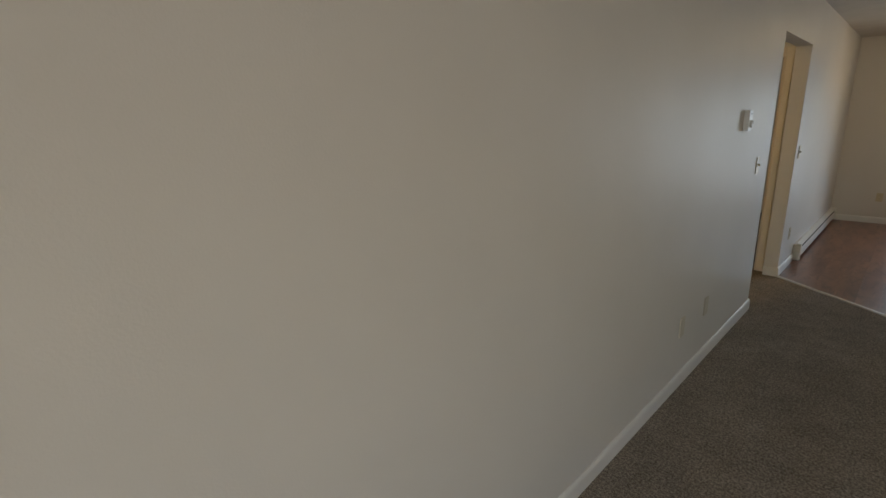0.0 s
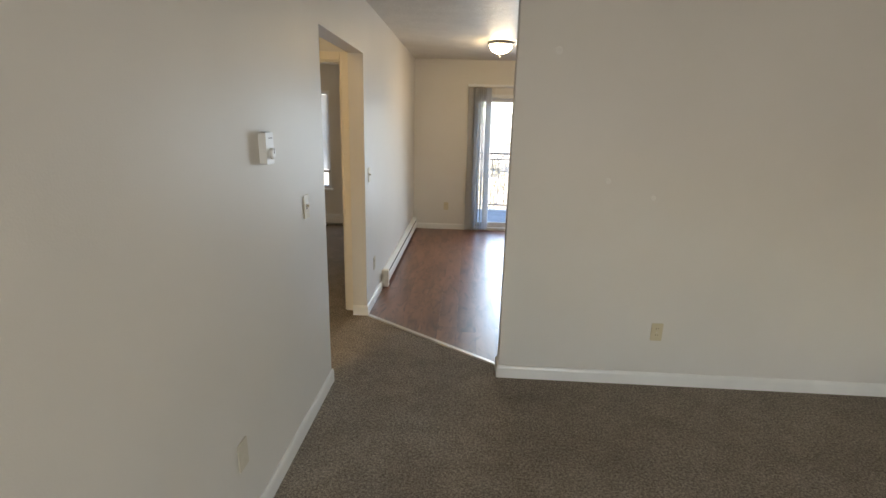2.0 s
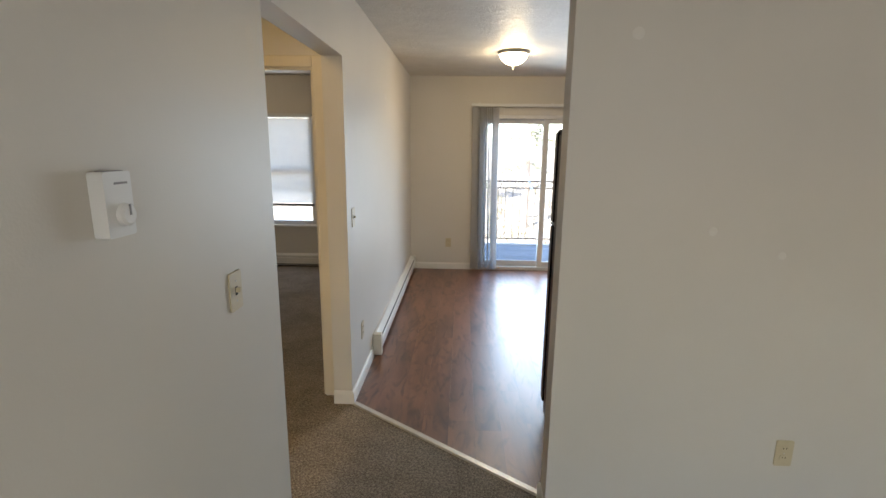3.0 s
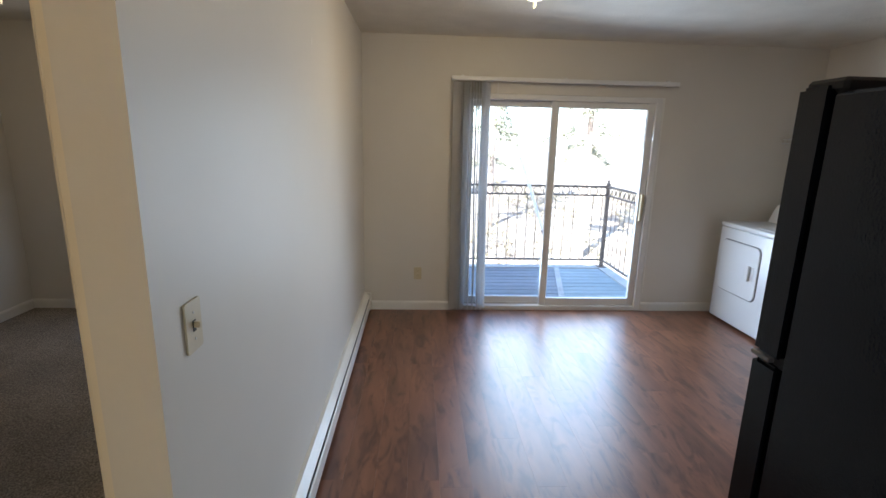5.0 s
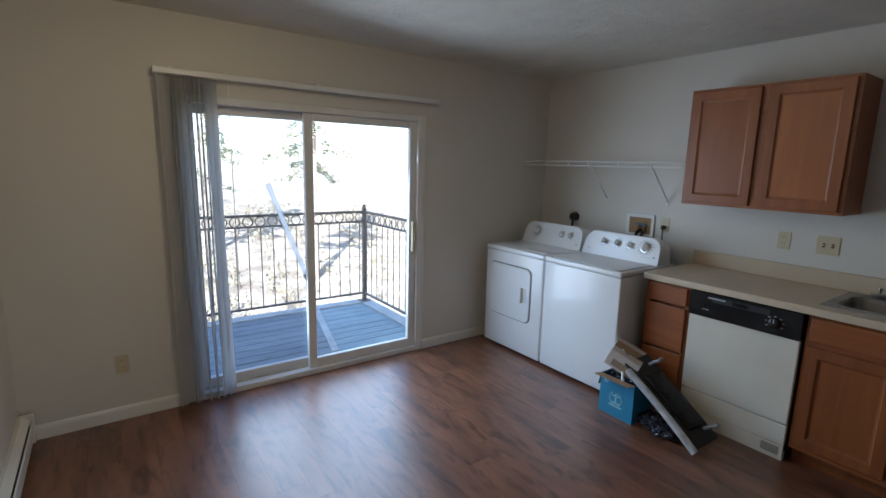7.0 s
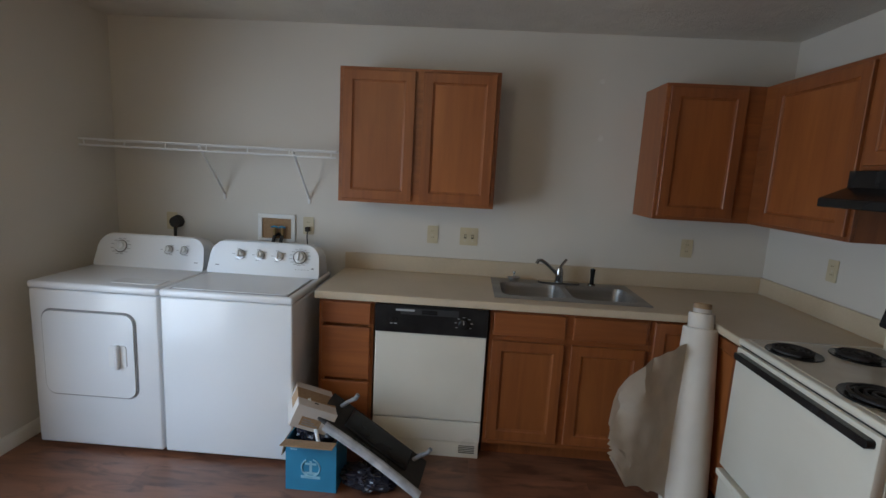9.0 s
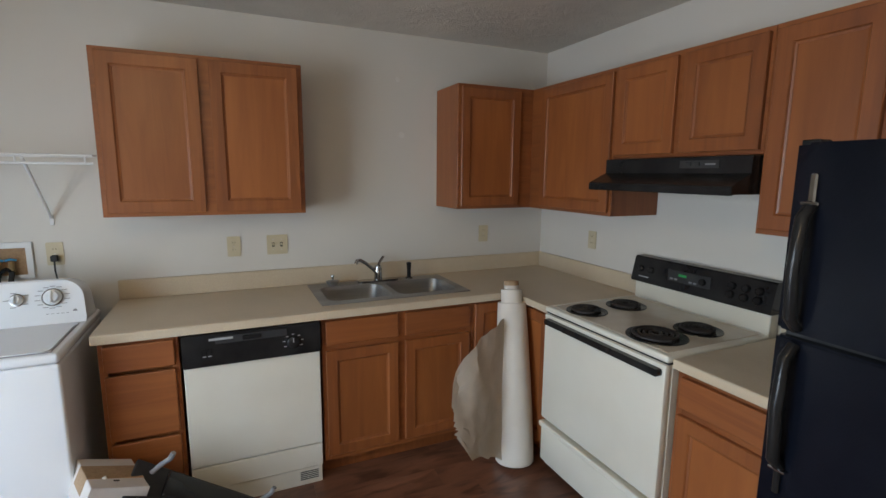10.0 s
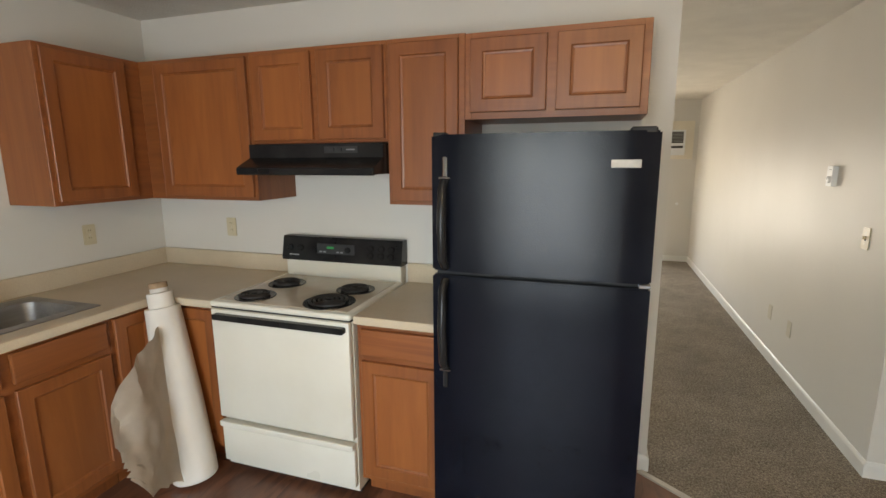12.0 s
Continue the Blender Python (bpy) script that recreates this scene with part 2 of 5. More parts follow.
vl.new(thin.outputs[0], blend.inputs[2])
vl.new(blend.outputs[0], vn["Material Output"].inputs[0])
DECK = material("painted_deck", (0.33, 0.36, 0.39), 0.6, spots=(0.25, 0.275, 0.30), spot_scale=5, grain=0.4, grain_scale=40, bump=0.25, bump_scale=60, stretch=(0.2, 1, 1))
# the same deck with sunlight painted in as a paler colour
DECK_SUNLIT = material("sunlit_deck_paint", (0.40, 0.49, 0.52), 0.55, spots=(0.30, 0.38, 0.41), spot_scale=6, grain=0.4, grain_scale=40, bump=0.25, bump_scale=60, stretch=(0.2, 1, 1))
# translucent and see-through mixes brighten the white bar in place of light on it
BRIGHT_TUBE = material("brightened_plastic_tube", (0.82, 0.82, 0.80), 0.4, spots=(0.76, 0.76, 0.74), spot_scale=9)
tn, tl = BRIGHT_TUBE.node_tree.nodes, BRIGHT_TUBE.node_tree.links
thin2, blend2 = tn.new("ShaderNodeBsdfTranslucent"), tn.new("ShaderNodeMixShader")
thin2.inputs[0].default_value = (1.0, 1.0, 1.0, 1)
blend2.inputs[0].default_value = 0.92
tl.new(tn["Principled BSDF"].outputs[0], blend2.inputs[1])
tl.new(thin2.outputs[0], blend2.inputs[2])
see, blend3 = tn.new("ShaderNodeBsdfTransparent"), tn.new("ShaderNodeMixShader")
blend3.inputs[0].default_value = 0.45
tl.new(blend2.outputs[0], blend3.inputs[1])
tl.new(see.outputs[0], blend3.inputs[2])
tl.new(blend3.outputs[0], tn["Material Output"].inputs[0])
DECK_EDGE = material("deck_edge_paint", (0.66, 0.66, 0.64), 0.6, spots=(0.5, 0.5, 0.48), spot_scale=7, bump=0.1)
IRON = material("wrought_iron", (0.16, 0.135, 0.12), 0.55, 0.1, spots=(0.22, 0.18, 0.15), spot_scale=25, bump=0.2)
GLASS = clear("window_glass", (0.97, 0.985, 1.0))
SCREENED = clear("screened_glass", (0.86, 0.88, 0.91), 0.05)
LAMP_GLASS = glow("lit_lamp_glass", (1.0, 0.75, 0.42), 12.5)
DIM_GLASS = glow("dim_lamp_glass", (1.0, 0.72, 0.42), 4.0)
WARM_GLASS = glow("warm_lamp_glass", (1.0, 0.66, 0.27), 13.0)
NICKEL = material("brushed_nickel", (0.66, 0.64, 0.60), 0.4, 0.6, spots=(0.58, 0.56, 0.52), spot_scale=15)
CARD = material("cardboard", (0.36, 0.235, 0.135), 0.85, spots=(0.31, 0.20, 0.11), spot_scale=9, grain=0.3, grain_scale=90, bump=0.1)
CARD_WHITE = material("printed_white_card", (0.62, 0.58, 0.54), 0.6, spots=(0.55, 0.51, 0.47), spot_scale=8, bump=0.05)
CARD_BLUE = material("printed_blue_card", (0.035, 0.25, 0.43), 0.5, spots=(0.03, 0.21, 0.37), spot_scale=8, bump=0.05)
PRINT = material("pale_blue_print", (0.30, 0.55, 0.68), 0.5, spots=(0.26, 0.50, 0.62), spot_scale=20)
BAG = material("black_plastic_bag", (0.015, 0.015, 0.020), 0.22, spots=(0.03, 0.03, 0.045), spot_scale=14, bump=0.6, bump_scale=40)
FOAM = material("grey_foam_edge", (0.60, 0.61, 0.64), 0.7, spots=(0.33, 0.35, 0.38), spot_scale=14, bump=0.2)
PAPER = material("white_paper", (0.72, 0.675, 0.61), 0.7, spots=(0.67, 0.62, 0.55), spot_scale=5, bump=0.06, bump_scale=50)
PAPER_LOOSE = material("creased_paper", (0.70, 0.61, 0.50), 0.75, spots=(0.60, 0.515, 0.41), spot_scale=7, bump=0.3, bump_scale=14)
BRASS = material("worn_brass", (0.45, 0.33, 0.15), 0.4, 0.8, spots=(0.3, 0.2, 0.1), spot_scale=20)
GREEN = glow("green_display", (0.02, 0.30, 0.07), 0.015)
LABEL = material("silver_badge", (0.46, 0.45, 0.43), 0.45, spots=(0.38, 0.37, 0.35), spot_scale=30)
INK = material("grey_print", (0.22, 0.22, 0.23), 0.6, spots=(0.28, 0.28, 0.29), spot_scale=50)
PALE_INK = material("pale_print", (0.45, 0.45, 0.45), 0.6, spots=(0.38, 0.38, 0.38), spot_scale=50)
STAIN = material("touch_up_paint", (0.60, 0.555, 0.455), 0.5, spots=(0.56, 0.515, 0.415), spot_scale=30, bump=0.1)
SPACKLE = material("spackle_patch", (0.71, 0.69, 0.65), 0.6, spots=(0.68, 0.66, 0.61), spot_scale=30, bump=0.15)
GROUND = material("dry_grass_and_leaves", (0.48, 0.42, 0.33), 0.95, spots=(0.25, 0.20, 0.15), spot_scale=0.9, grain=0.6, grain_scale=6, bump=0.6, bump_scale=6)
BARK = material("bark", (0.36, 0.30, 0.25), 0.9, spots=(0.26, 0.21, 0.17), spot_scale=5, bump=0.6, bump_scale=25)
NEEDLE = material("evergreen_needles", (0.40, 0.40, 0.29), 0.7, spots=(0.30, 0.30, 0.21), spot_scale=0.8)
LEAF = material("dry_leaves", (0.37, 0.31, 0.20), 0.8, spots=(0.25, 0.215, 0.13), spot_scale=0.7)

# ---- building helpers ----


def box(bm, x0, x1, y0, y1, z0, z1, bevel=0.0, seg=1):
    """A block between two corners, with its edges rounded."""
    r = bmesh.ops.create_cube(bm, size=1)
    v = r["verts"]
    for q in v:
        q.co = Vector(((x0 + x1) / 2 + q.co.x * (x1 - x0), (y0 + y1) / 2 + q.co.y * (y1 - y0), (z0 + z1) / 2 + q.co.z * (z1 - z0)))
    if bevel:
        edges = {ed for q in v for ed in q.link_edges}
        bmesh.ops.bevel(bm, geom=list(edges), offset=bevel, segments=seg, affect="EDGES", profile=0.5)
    return bm


def block(*size, bevel=0.0, seg=1):
    return box(bmesh.new(), *size, bevel=bevel, seg=seg)


def rod(bm, p, q, r0, r1=None, sides=10):
    """A round bar from p to q."""
    p, q = Vector(p), Vector(q)
    m = Matrix.Translation((p + q) / 2) @ (q - p).to_track_quat("Z", "Y").to_matrix().to_4x4()
    bmesh.ops.create_cone(bm, cap_ends=True, segments=sides, radius1=r0, radius2=r0 if r1 is None else r1, depth=(q - p).length, matrix=m)
    return bm


def tube(bm, points, r, sides=8):
    """A round tube along a line of points, with mitred bends."""
    pts = [Vector(p) for p in points]
    rings = []
    for i, p in enumerate(pts):
        d = (pts[min(i + 1, len(pts) - 1)] - pts[max(i - 1, 0)]).normalized()
        u = d.orthogonal().normalized() if not rings else (rings[-1][1] - d * rings[-1][1].dot(d)).normalized()
        w = d.cross(u)
        rings.append(([bm.verts.new(p + r * (u * math.cos(k * 2 * math.pi / sides) + w * math.sin(k * 2 * math.pi / sides))) for k in range(sides)], u))
    for (a, _), (b, _) in zip(rings, rings[1:]):
        for k in range(sides):
            bm.faces.new((a[k], a[(k + 1) % sides], b[(k + 1) % sides], b[k]))
    bm.faces.new(list(reversed(rings[0][0])))
    bm.faces.new(rings[-1][0])
    return bm


def lathe(bm, profile, centre=(0, 0, 0), sides=32, m=None):
    """A body turned from (radius, height) pairs."""
    rings = []
    for r, z in profile:
        rings.append([bm.verts.new((r * math.cos(k * 2 * math.pi / sides), r * math.sin(k * 2 * math.pi / sides), z)) for k in range(sides)])
    for a, b in zip(rings, rings[1:]):
        for k in range(sides):
            bm.faces.new((a[k], a[(k + 1) % sides], b[(k + 1) % sides], b[k]))
    if profile[0][0] > 1e-4:
        bm.faces.new(list(reversed(rings[0])))
    if profile[-1][0] > 1e-4:
        bm.faces.new(rings[-1])
    for ring in rings:
        for v in ring:
            v.co = (m @ v.co if m else v.co) + Vector(centre)
    bmesh.ops.remove_doubles(bm, verts=bm.verts, dist=1e-6)
    return bm


def prism(bm, outline, x0, x1):
    """An outline of (y, z) drawn out along x."""
    a = [bm.verts.new((x0, y, z)) for y, z in outline]
    b = [bm.verts.new((x1, y, z)) for y, z in outline]
    n = len(outline)
    for k in range(n):
        bm.faces.new((a[k], a[(k + 1) % n], b[(k + 1) % n], b[k]))
    bm.faces.new(list(reversed(a)))
    bm.faces.new(b)
    bmesh.ops.recalc_face_normals(bm, faces=bm.faces)
    return bm


def rounded(x0, x1, z0, z1, r, seg=5):
    """The corners of a rounded rectangle."""
    out = []
    for cx, cz, a0 in ((x1 - r, z1 - r, 0), (x0 + r, z1 - r, 90), (x0 + r, z0 + r, 180), (x1 - r, z0 + r, 270)):
        for k in range(seg + 1):
            w = radians(a0 + 90 * k / seg)
            out.append((cx + r * math.cos(w), cz + r * math.sin(w)))
    return out


def plate(bm, outline, y0, y1):
    """An outline of (x, z) drawn out along y."""
    a = [bm.verts.new((x, y0, z)) for x, z in outline]
    b = [bm.verts.new((x, y1, z)) for x, z in outline]
    n = len(outline)
    for k in range(n):
        bm.faces.new((a[k], a[(k + 1) % n], b[(k + 1) % n], b[k]))
    bm.faces.new(list(reversed(a)))
    bm.faces.new(b)
    bmesh.ops.recalc_face_normals(bm, faces=bm.faces)
    return bm


def part(name, bm, mat, parent=None, label="", smooth=False):
    """Links a bmesh as one mesh object under a thing or a part."""
    me = bpy.data.meshes.new(name)
    bm.normal_update()
    bm.to_mesh(me)
    bm.free()
    me.materials.append(mat)
    if smooth:
        me.shade_smooth()
        me.set_sharp_from_angle(angle=radians(35))
    ob = new(name, me)
    if parent:
        ob.parent = parent
    return tagged(ob, label)


def thing(name, m, label, category, group="", kind=""):
    """The base of a thing: its parts are given in its own axes."""
    ob = new(name)
    ob.empty_display_size = 0.1
    ob.matrix_basis = m
    return tagged(ob, label, category, group, kind)


def setting(name, bm, mat, label, category):
    return tagged(part(name, bm, mat), label, category, kind="structure")


FACE_WEST = lambda x, y, z=0.0: pose(x, y, z, 0, 0, -90)    # front turned to -x, own x runs to -y
FACE_NORTH = lambda x, y, z=0.0: pose(x, y, z, 0, 0, 180)   # front turned to +y, own x runs to -x
FACE_EAST = lambda x, y, z=0.0: pose(x, y, z, 0, 0, 90)     # front turned to +x, own x runs to +y
FACE_SOUTH = lambda x, y, z=0.0: pose(x, y, z, 0, 0, 0)

# ---- the rooms ----
H = 2.44          # ceiling
KX = 4.107        # kitchen's sink wall
KY = 8.361        # wall with the sliding door
PY = 4.0          # partition between living room and kitchen
BY = 4.115        # its kitchen face
LX = 3.473        # living room's wall with the door
SY = -1.55        # living room's far wall
O0, O1, OH = 3.834, 4.906, 2.062   # opening to the hall
T = 0.115

w = bmesh.new()
box(w, -T, 0, SY, O0, 0, H)
box(w, -T, 0, O0, O1, OH, H)
box(w, -T, 0, O1, KY, 0, H)
bmesh.ops.remove_doubles(w, verts=w.verts, dist=1e-5)
setting("wall_west", w, PAINT, "long off-white painted wall with a cased opening", "wall")
setting("wall_partition", block(1.045, KX, PY, BY, 0, H), PAINT, "off-white painted partition wall between living room and kitchen", "wall")
setting("wall_east_kitchen", block(KX, KX + T, PY, KY, 0, H), PAINT, "off-white painted kitchen wall behind the sink", "wall")
w = bmesh.new()
DX0, DX1, DZ = 0.86, 2.65, 1.985
box(w, -T, DX0, KY, KY + 0.16, 0, H)
box(w, DX1, KX + T, KY, KY + 0.16, 0, H)
box(w, DX0, DX1, KY, KY + 0.16, DZ, H)
setting("wall_north", w, PAINT, "off-white painted outer wall round the sliding door", "wall")
w = bmesh.new()
box(w, LX, LX + T, SY, 3.03, 0, H)
box(w, LX, LX + T, 3.87, PY, 0, H)
box(w, LX, LX + T, 3.03, 3.87, 2.06, H)
setting("wall_east_living", w, PAINT, "off-white painted living room wall with a door", "wall")
setting("closet_wall", block(LX + 0.5, LX + 0.6, 2.8, PY, 0, H), PAINT, "plain closet wall behind the door", "wall")
w = bmesh.new()
box(w, -T, 1.05, SY - 0.16, SY, 0, H)
box(w, 2.85, LX + T, SY - 0.16, SY, 0, H)
box(w, 1.05, 2.85, SY - 0.16, SY, 0, 0.30)
box(w, 1.05, 2.85, SY - 0.16, SY, 1.65, H)
setting("wall_south", w, PAINT, "off-white painted far living room wall", "wall")
# hall and bedroom
HX = -0.92
OB = O1 + 0.10     # the bedroom doorway stands back from the opening
BX = -3.0         # bedroom's side wall
setting("wall_hall_west", block(HX - T, HX, -0.5, OB, 0, H), PAINT, "off-white hall wall in warm lamplight", "wall")
setting("wall_hall_south", block(HX - T, -T, -0.615, -0.5, 0, H), PAINT, "plain hall end wall", "wall")
w = bmesh.new()
BD0, BD1, BDZ = -0.86, -0.19, 2.02
box(w, BX - T, BD0, OB, OB + T, 0, H)
box(w, BD1, -T, OB, OB + T, 0, H)
box(w, BD0, BD1, OB, OB + T, BDZ, H)
setting("wall_bedroom_south", w, PAINT, "off-white wall with the bedroom doorway", "wall")
setting("wall_bedroom_west", block(BX - T, BX, OB + T, KY, 0, H), PAINT, "off-white bedroom wall", "wall")
w = bmesh.new()
WX0, WX1, WZ0, WZ1 = -2.25, -1.25, 0.56, 1.98
box(w, BX - T, WX0, KY, KY + 0.16, 0, H)
box(w, WX1, -T, KY, KY + 0.16, 0, H)
box(w, WX0, WX1, KY, KY + 0.16, 0, WZ0)
box(w, WX0, WX1, KY, KY + 0.16, WZ1, H)
setting("wall_bedroom_north", w, PAINT, "off-white bedroom wall with a window", "wall")

setting("ceiling", block(-3.3, KX + 0.2, SY - 0.2, KY + 0.2, H, H + 0.18), CEILING, "off-white ceiling with a stippled plaster texture", "ceiling")
setting("subfloor", block(-3.3, KX + 0.2, SY - 0.2, KY + 0.16, -0.25, -0.012), SLOT, "floor slab under the carpet and planks", "floor")

# carpet: everything south of the slanting joint, the hall and the bedroom
c = bmesh.new()
JA, JB = (0.0, O1 + 0.01), (1.075, BY + 0.02)
outline = [(-T, SY), (LX, SY), (LX, PY), (1.045, PY), (1.045, BY), JB, JA, (-T, O1)]
lo = [c.verts.new((x, y, -0.012)) for x, y in outline]
hi = [c.verts.new((x, y, 0.0)) for x, y in outline]
c.faces.new(hi)
for k in range(len(outline)):
    c.faces.new((lo[k], lo[(k + 1) % len(outline)], hi[(k + 1) % len(outline)], hi[k]))
box(c, HX, -T, -0.5, OB, -0.012, 0.0)
box(c, BD0, BD1, OB, OB + T, -0.012, 0.0)
box(c, BX, -T, OB + T, KY, -0.012, 0.0)
setting("carpet_floor", c, CARPET, "brown-grey cut pile carpet, slightly worn", "floor")

# metal strip on the slanting joint
s = bmesh.new()
d = (Vector((*JB, 0)) - Vector((*JA, 0)))
ang = math.degrees(math.atan2(d.y, d.x))
prism(s, [(-0.022, 0.0), (-0.014, 0.007), (0.014, 0.007), (0.022, 0.0)], 0, d.length)
st = setting("floor_transition_strip", s, NICKEL, "satin metal strip between carpet and wood floor", "trim")
st.matrix_basis = pose(JA[0], JA[1], 0.0, 0, 0, ang)


def baseboard(a, b, inward, height=0.085, mat=TRIM):
    """A skirting run from a to b on the floor, its moulded face turned inward."""
    a, b = Vector((*a, 0)), Vector((*b, 0))
    bm = bmesh.new()
    prism(bm, [(0, 0), (0.013, 0), (0.013, height - 0.018), (0.009, height - 0.006), (0.005, height), (0, height)], 0, (b - a).length)
    ob = setting("baseboard", bm, mat, "white painted wooden baseboard along the wall", "baseboard")
    u = (b - a).normalized()
    if Vector((-u.y, u.x, 0)).dot(Vector((*inward, 0))) > 0:
        ob.matrix_basis = Matrix.Translation(a) @ u.to_track_quat("X", "Z").to_matrix().to_4x4()
    else:
        ob.matrix_basis = Matrix.Translation(b) @ (-u).to_track_quat("X", "Z").to_matrix().to_4x4()
    return ob


for a, b, i in [((0, SY), (0, O0 + 0.013), (1, 0)), ((0, O0), (-T, O0), (0, 1)), ((0, O1), (-T + 0.0, O1), (0, -1)), ((0, O1 - 0.013), (0, 5.58), (1, 0)),
                ((1.045, PY), (LX, PY), (0, -1)), ((1.045, PY - 0.013), (1.045, BY + 0.013), (-1, 0)), ((1.045, BY), (1.15, BY), (0, 1)),
                ((LX, SY), (LX, 2.96), (-1, 0)), ((0, SY), (LX, SY), (0, 1)), ((0.06, KY), (DX0 - 0.05, KY), (0, -1)), ((DX1 + 0.01, KY), (3.95, KY), (0, -1)),
                ((HX, -0.5), (HX, OB), (1, 0)), ((BX, OB + T), (BX, KY), (1, 0)), ((BX, KY), (-2.45, KY), (0, -1)), ((-T, OB + T), (-T, KY), (-1, 0)), ((-T, -0.5), (-T, O0), (-1, 0))]:
    baseboard(a, b, i)

# ---- doors and windows ----
# bedroom doorway casing
cs = thing("door_casing", pose(0, OB, 0), "cream painted wooden casing round the bedroom doorway", "door frame", kind="structure")
for x0, x1, z0, z1 in ((BD1 - 0.004, BD1 + 0.058, 0, BDZ + 0.058), (BD0 - 0.052, BD0 + 0.004, 0, BDZ + 0.058), (BD0 + 0.004, BD1 - 0.004, BDZ - 0.004, BDZ + 0.058)):
    part("casing_board", block(x0, x1, -0.016, -0.001, z0, z1, bevel=0.004), CREAM_TRIM, cs)
for x0, x1, z0, z1 in ((BD1 - 0.018, BD1 - 0.0005, 0, BDZ - 0.018), (BD0 + 0.0005, BD0 + 0.018, 0, BDZ - 0.018), (BD0 + 0.0005, BD1 - 0.0005, BDZ - 0.018, BDZ - 0.0005)):
    part("jamb_board", block(x0, x1, 0.0, T, z0, z1, bevel=0.002), CREAM_TRIM, cs)
part("door_stop", block(BD1 - 0.030, BD1 - 0.018, 0.05, 0.085, 0, BDZ - 0.018), CREAM_TRIM, cs)
for z in (1.80, 1.05, 0.30):
    part("hinge", block(BD1 - 0.022, BD1 - 0.018, 0.088, 0.112, z - 0.045, z + 0.045, bevel=0.001), BRASS, cs, "worn brass hinge")

# closed door in the living room
dr = thing("door_1", FACE_WEST(LX, 3.87), "closed flush door painted cream, with white casing", "door", kind="structure")
for x0, x1, z0, z1 in ((-0.068, 0.006, 0, 2.126), (0.834, 0.908, 0, 2.126), (0.006, 0.834, 2.054, 2.126)):
    part("casing_board", block(x0, x1, -0.018, -0.001, z0, z1, bevel=0.005, seg=2), TRIM, dr)
part("door_leaf", block(0.008, 0.832, 0.004, 0.039, 0.012, 2.052, bevel=0.002), CREAM_TRIM, dr, "flush cream door leaf")
for z in (1.83, 1.08, 0.30):
    hb = bmesh.new()
    rod(hb, (0.006, -0.006, z - 0.05), (0.006, -0.006, z + 0.05), 0.007)
    box(hb, 0.008, 0.03, 0.0005, 0.004, z - 0.045, z + 0.045)
    part("hinge", hb, CREAM_TRIM, dr, "hinge painted over in cream")
kb = bmesh.new()
lathe(kb, [(0.026, 0), (0.026, 0.006), (0.011, 0.012), (0.011, 0.035), (0.026, 0.045), (0.028, 0.058), (0.018, 0.068), (0, 0.07)], (0.77, 0.004, 0.95), 20, pose(0, 0, 0, 90))
part("door_knob", kb, BRASS, dr, "round brass knob", smooth=True)

# sliding glass door
sd = thing("sliding_door", pose(0, KY, 0), "white vinyl sliding glass door onto a balcony, closed", "door", kind="structure")
for n, s in {"frame_side": (DX0 + 0.001, DX0 + 0.055, 0.0, DZ), "frame_side.": (DX1 - 0.055, DX1 - 0.001, 0.0, DZ)}.items():
    part("frame_side", block(s[0], s[1], -0.012, 0.12, s[2] + 0.001, s[3] - 0.001, bevel=0.004), VINYL, sd)
part("frame_head", block(DX0 + 0.055, DX1 - 0.055, -0.012, 0.12, DZ - 0.05, DZ - 0.001, bevel=0.004), VINYL, sd)
part("frame_sill", block(DX0 + 0.055, DX1 - 0.055, -0.012, 0.13, 0.001, 0.045, bevel=0.004), VINYL, sd)
part("sill_track", block(DX0 + 0.055, DX1 - 0.055, 0.05, 0.058, 0.045, 0.058), NICKEL, sd)
for n, xa, xb, y in (("fixed_panel", DX0 + 0.055, 1.745, 0.062), ("sliding_panel", 1.665, DX1 - 0.055, 0.012)):
    bm = bmesh.new()
    for s in ((xa, xa + 0.062, 0.046, DZ - 0.05), (xb - 0.062, xb, 0.046, DZ - 0.05), (xa + 0.062, xb - 0.062, 0.046, 0.116), (xa + 0.062, xb - 0.062, DZ - 0.105, DZ - 0.05)):
        box(bm, s[0], s[1], y, y + 0.042, s[2], s[3], bevel=0.004)
    pn = part(n, bm, VINYL, sd)
    gl = part("pane", block(xa + 0.05, xb - 0.05, y + 0.018, y + 0.024, 0.105, DZ - 0.095), SCREENED if n == "fixed_panel" else GLASS, pn, "clear glass")
    gl.visible_shadow = False
hd = bmesh.new()
box(hd, 2.548, 2.574, -0.022, 0.012, 0.88, 1.13, bevel=0.006, seg=2)
part("pull_handle", hd, IVORY, sd, "tan pull handle")
bar_a, bar_b = Vector((1.43, 0.114, 1.44)), Vector((1.735, 0.114, 0.63))
sb = part("security_bar", rod(bmesh.new(), bar_a, bar_b, 0.017, sides=14), BRIGHT_TUBE, sd, "white plastic security bar", smooth=True)
e_ = (bar_b - bar_a).normalized()
part("rubber_end", rod(bmesh.new(), bar_b - e_ * 0.14, bar_b - e_ * 0.07, 0.0185, sides=14), RUBBER, sb)
part("flat_casing", block(DX1 + 0.001, DX1 + 0.02, -0.006, -0.001, 0.0, DZ), TRIM, sd)

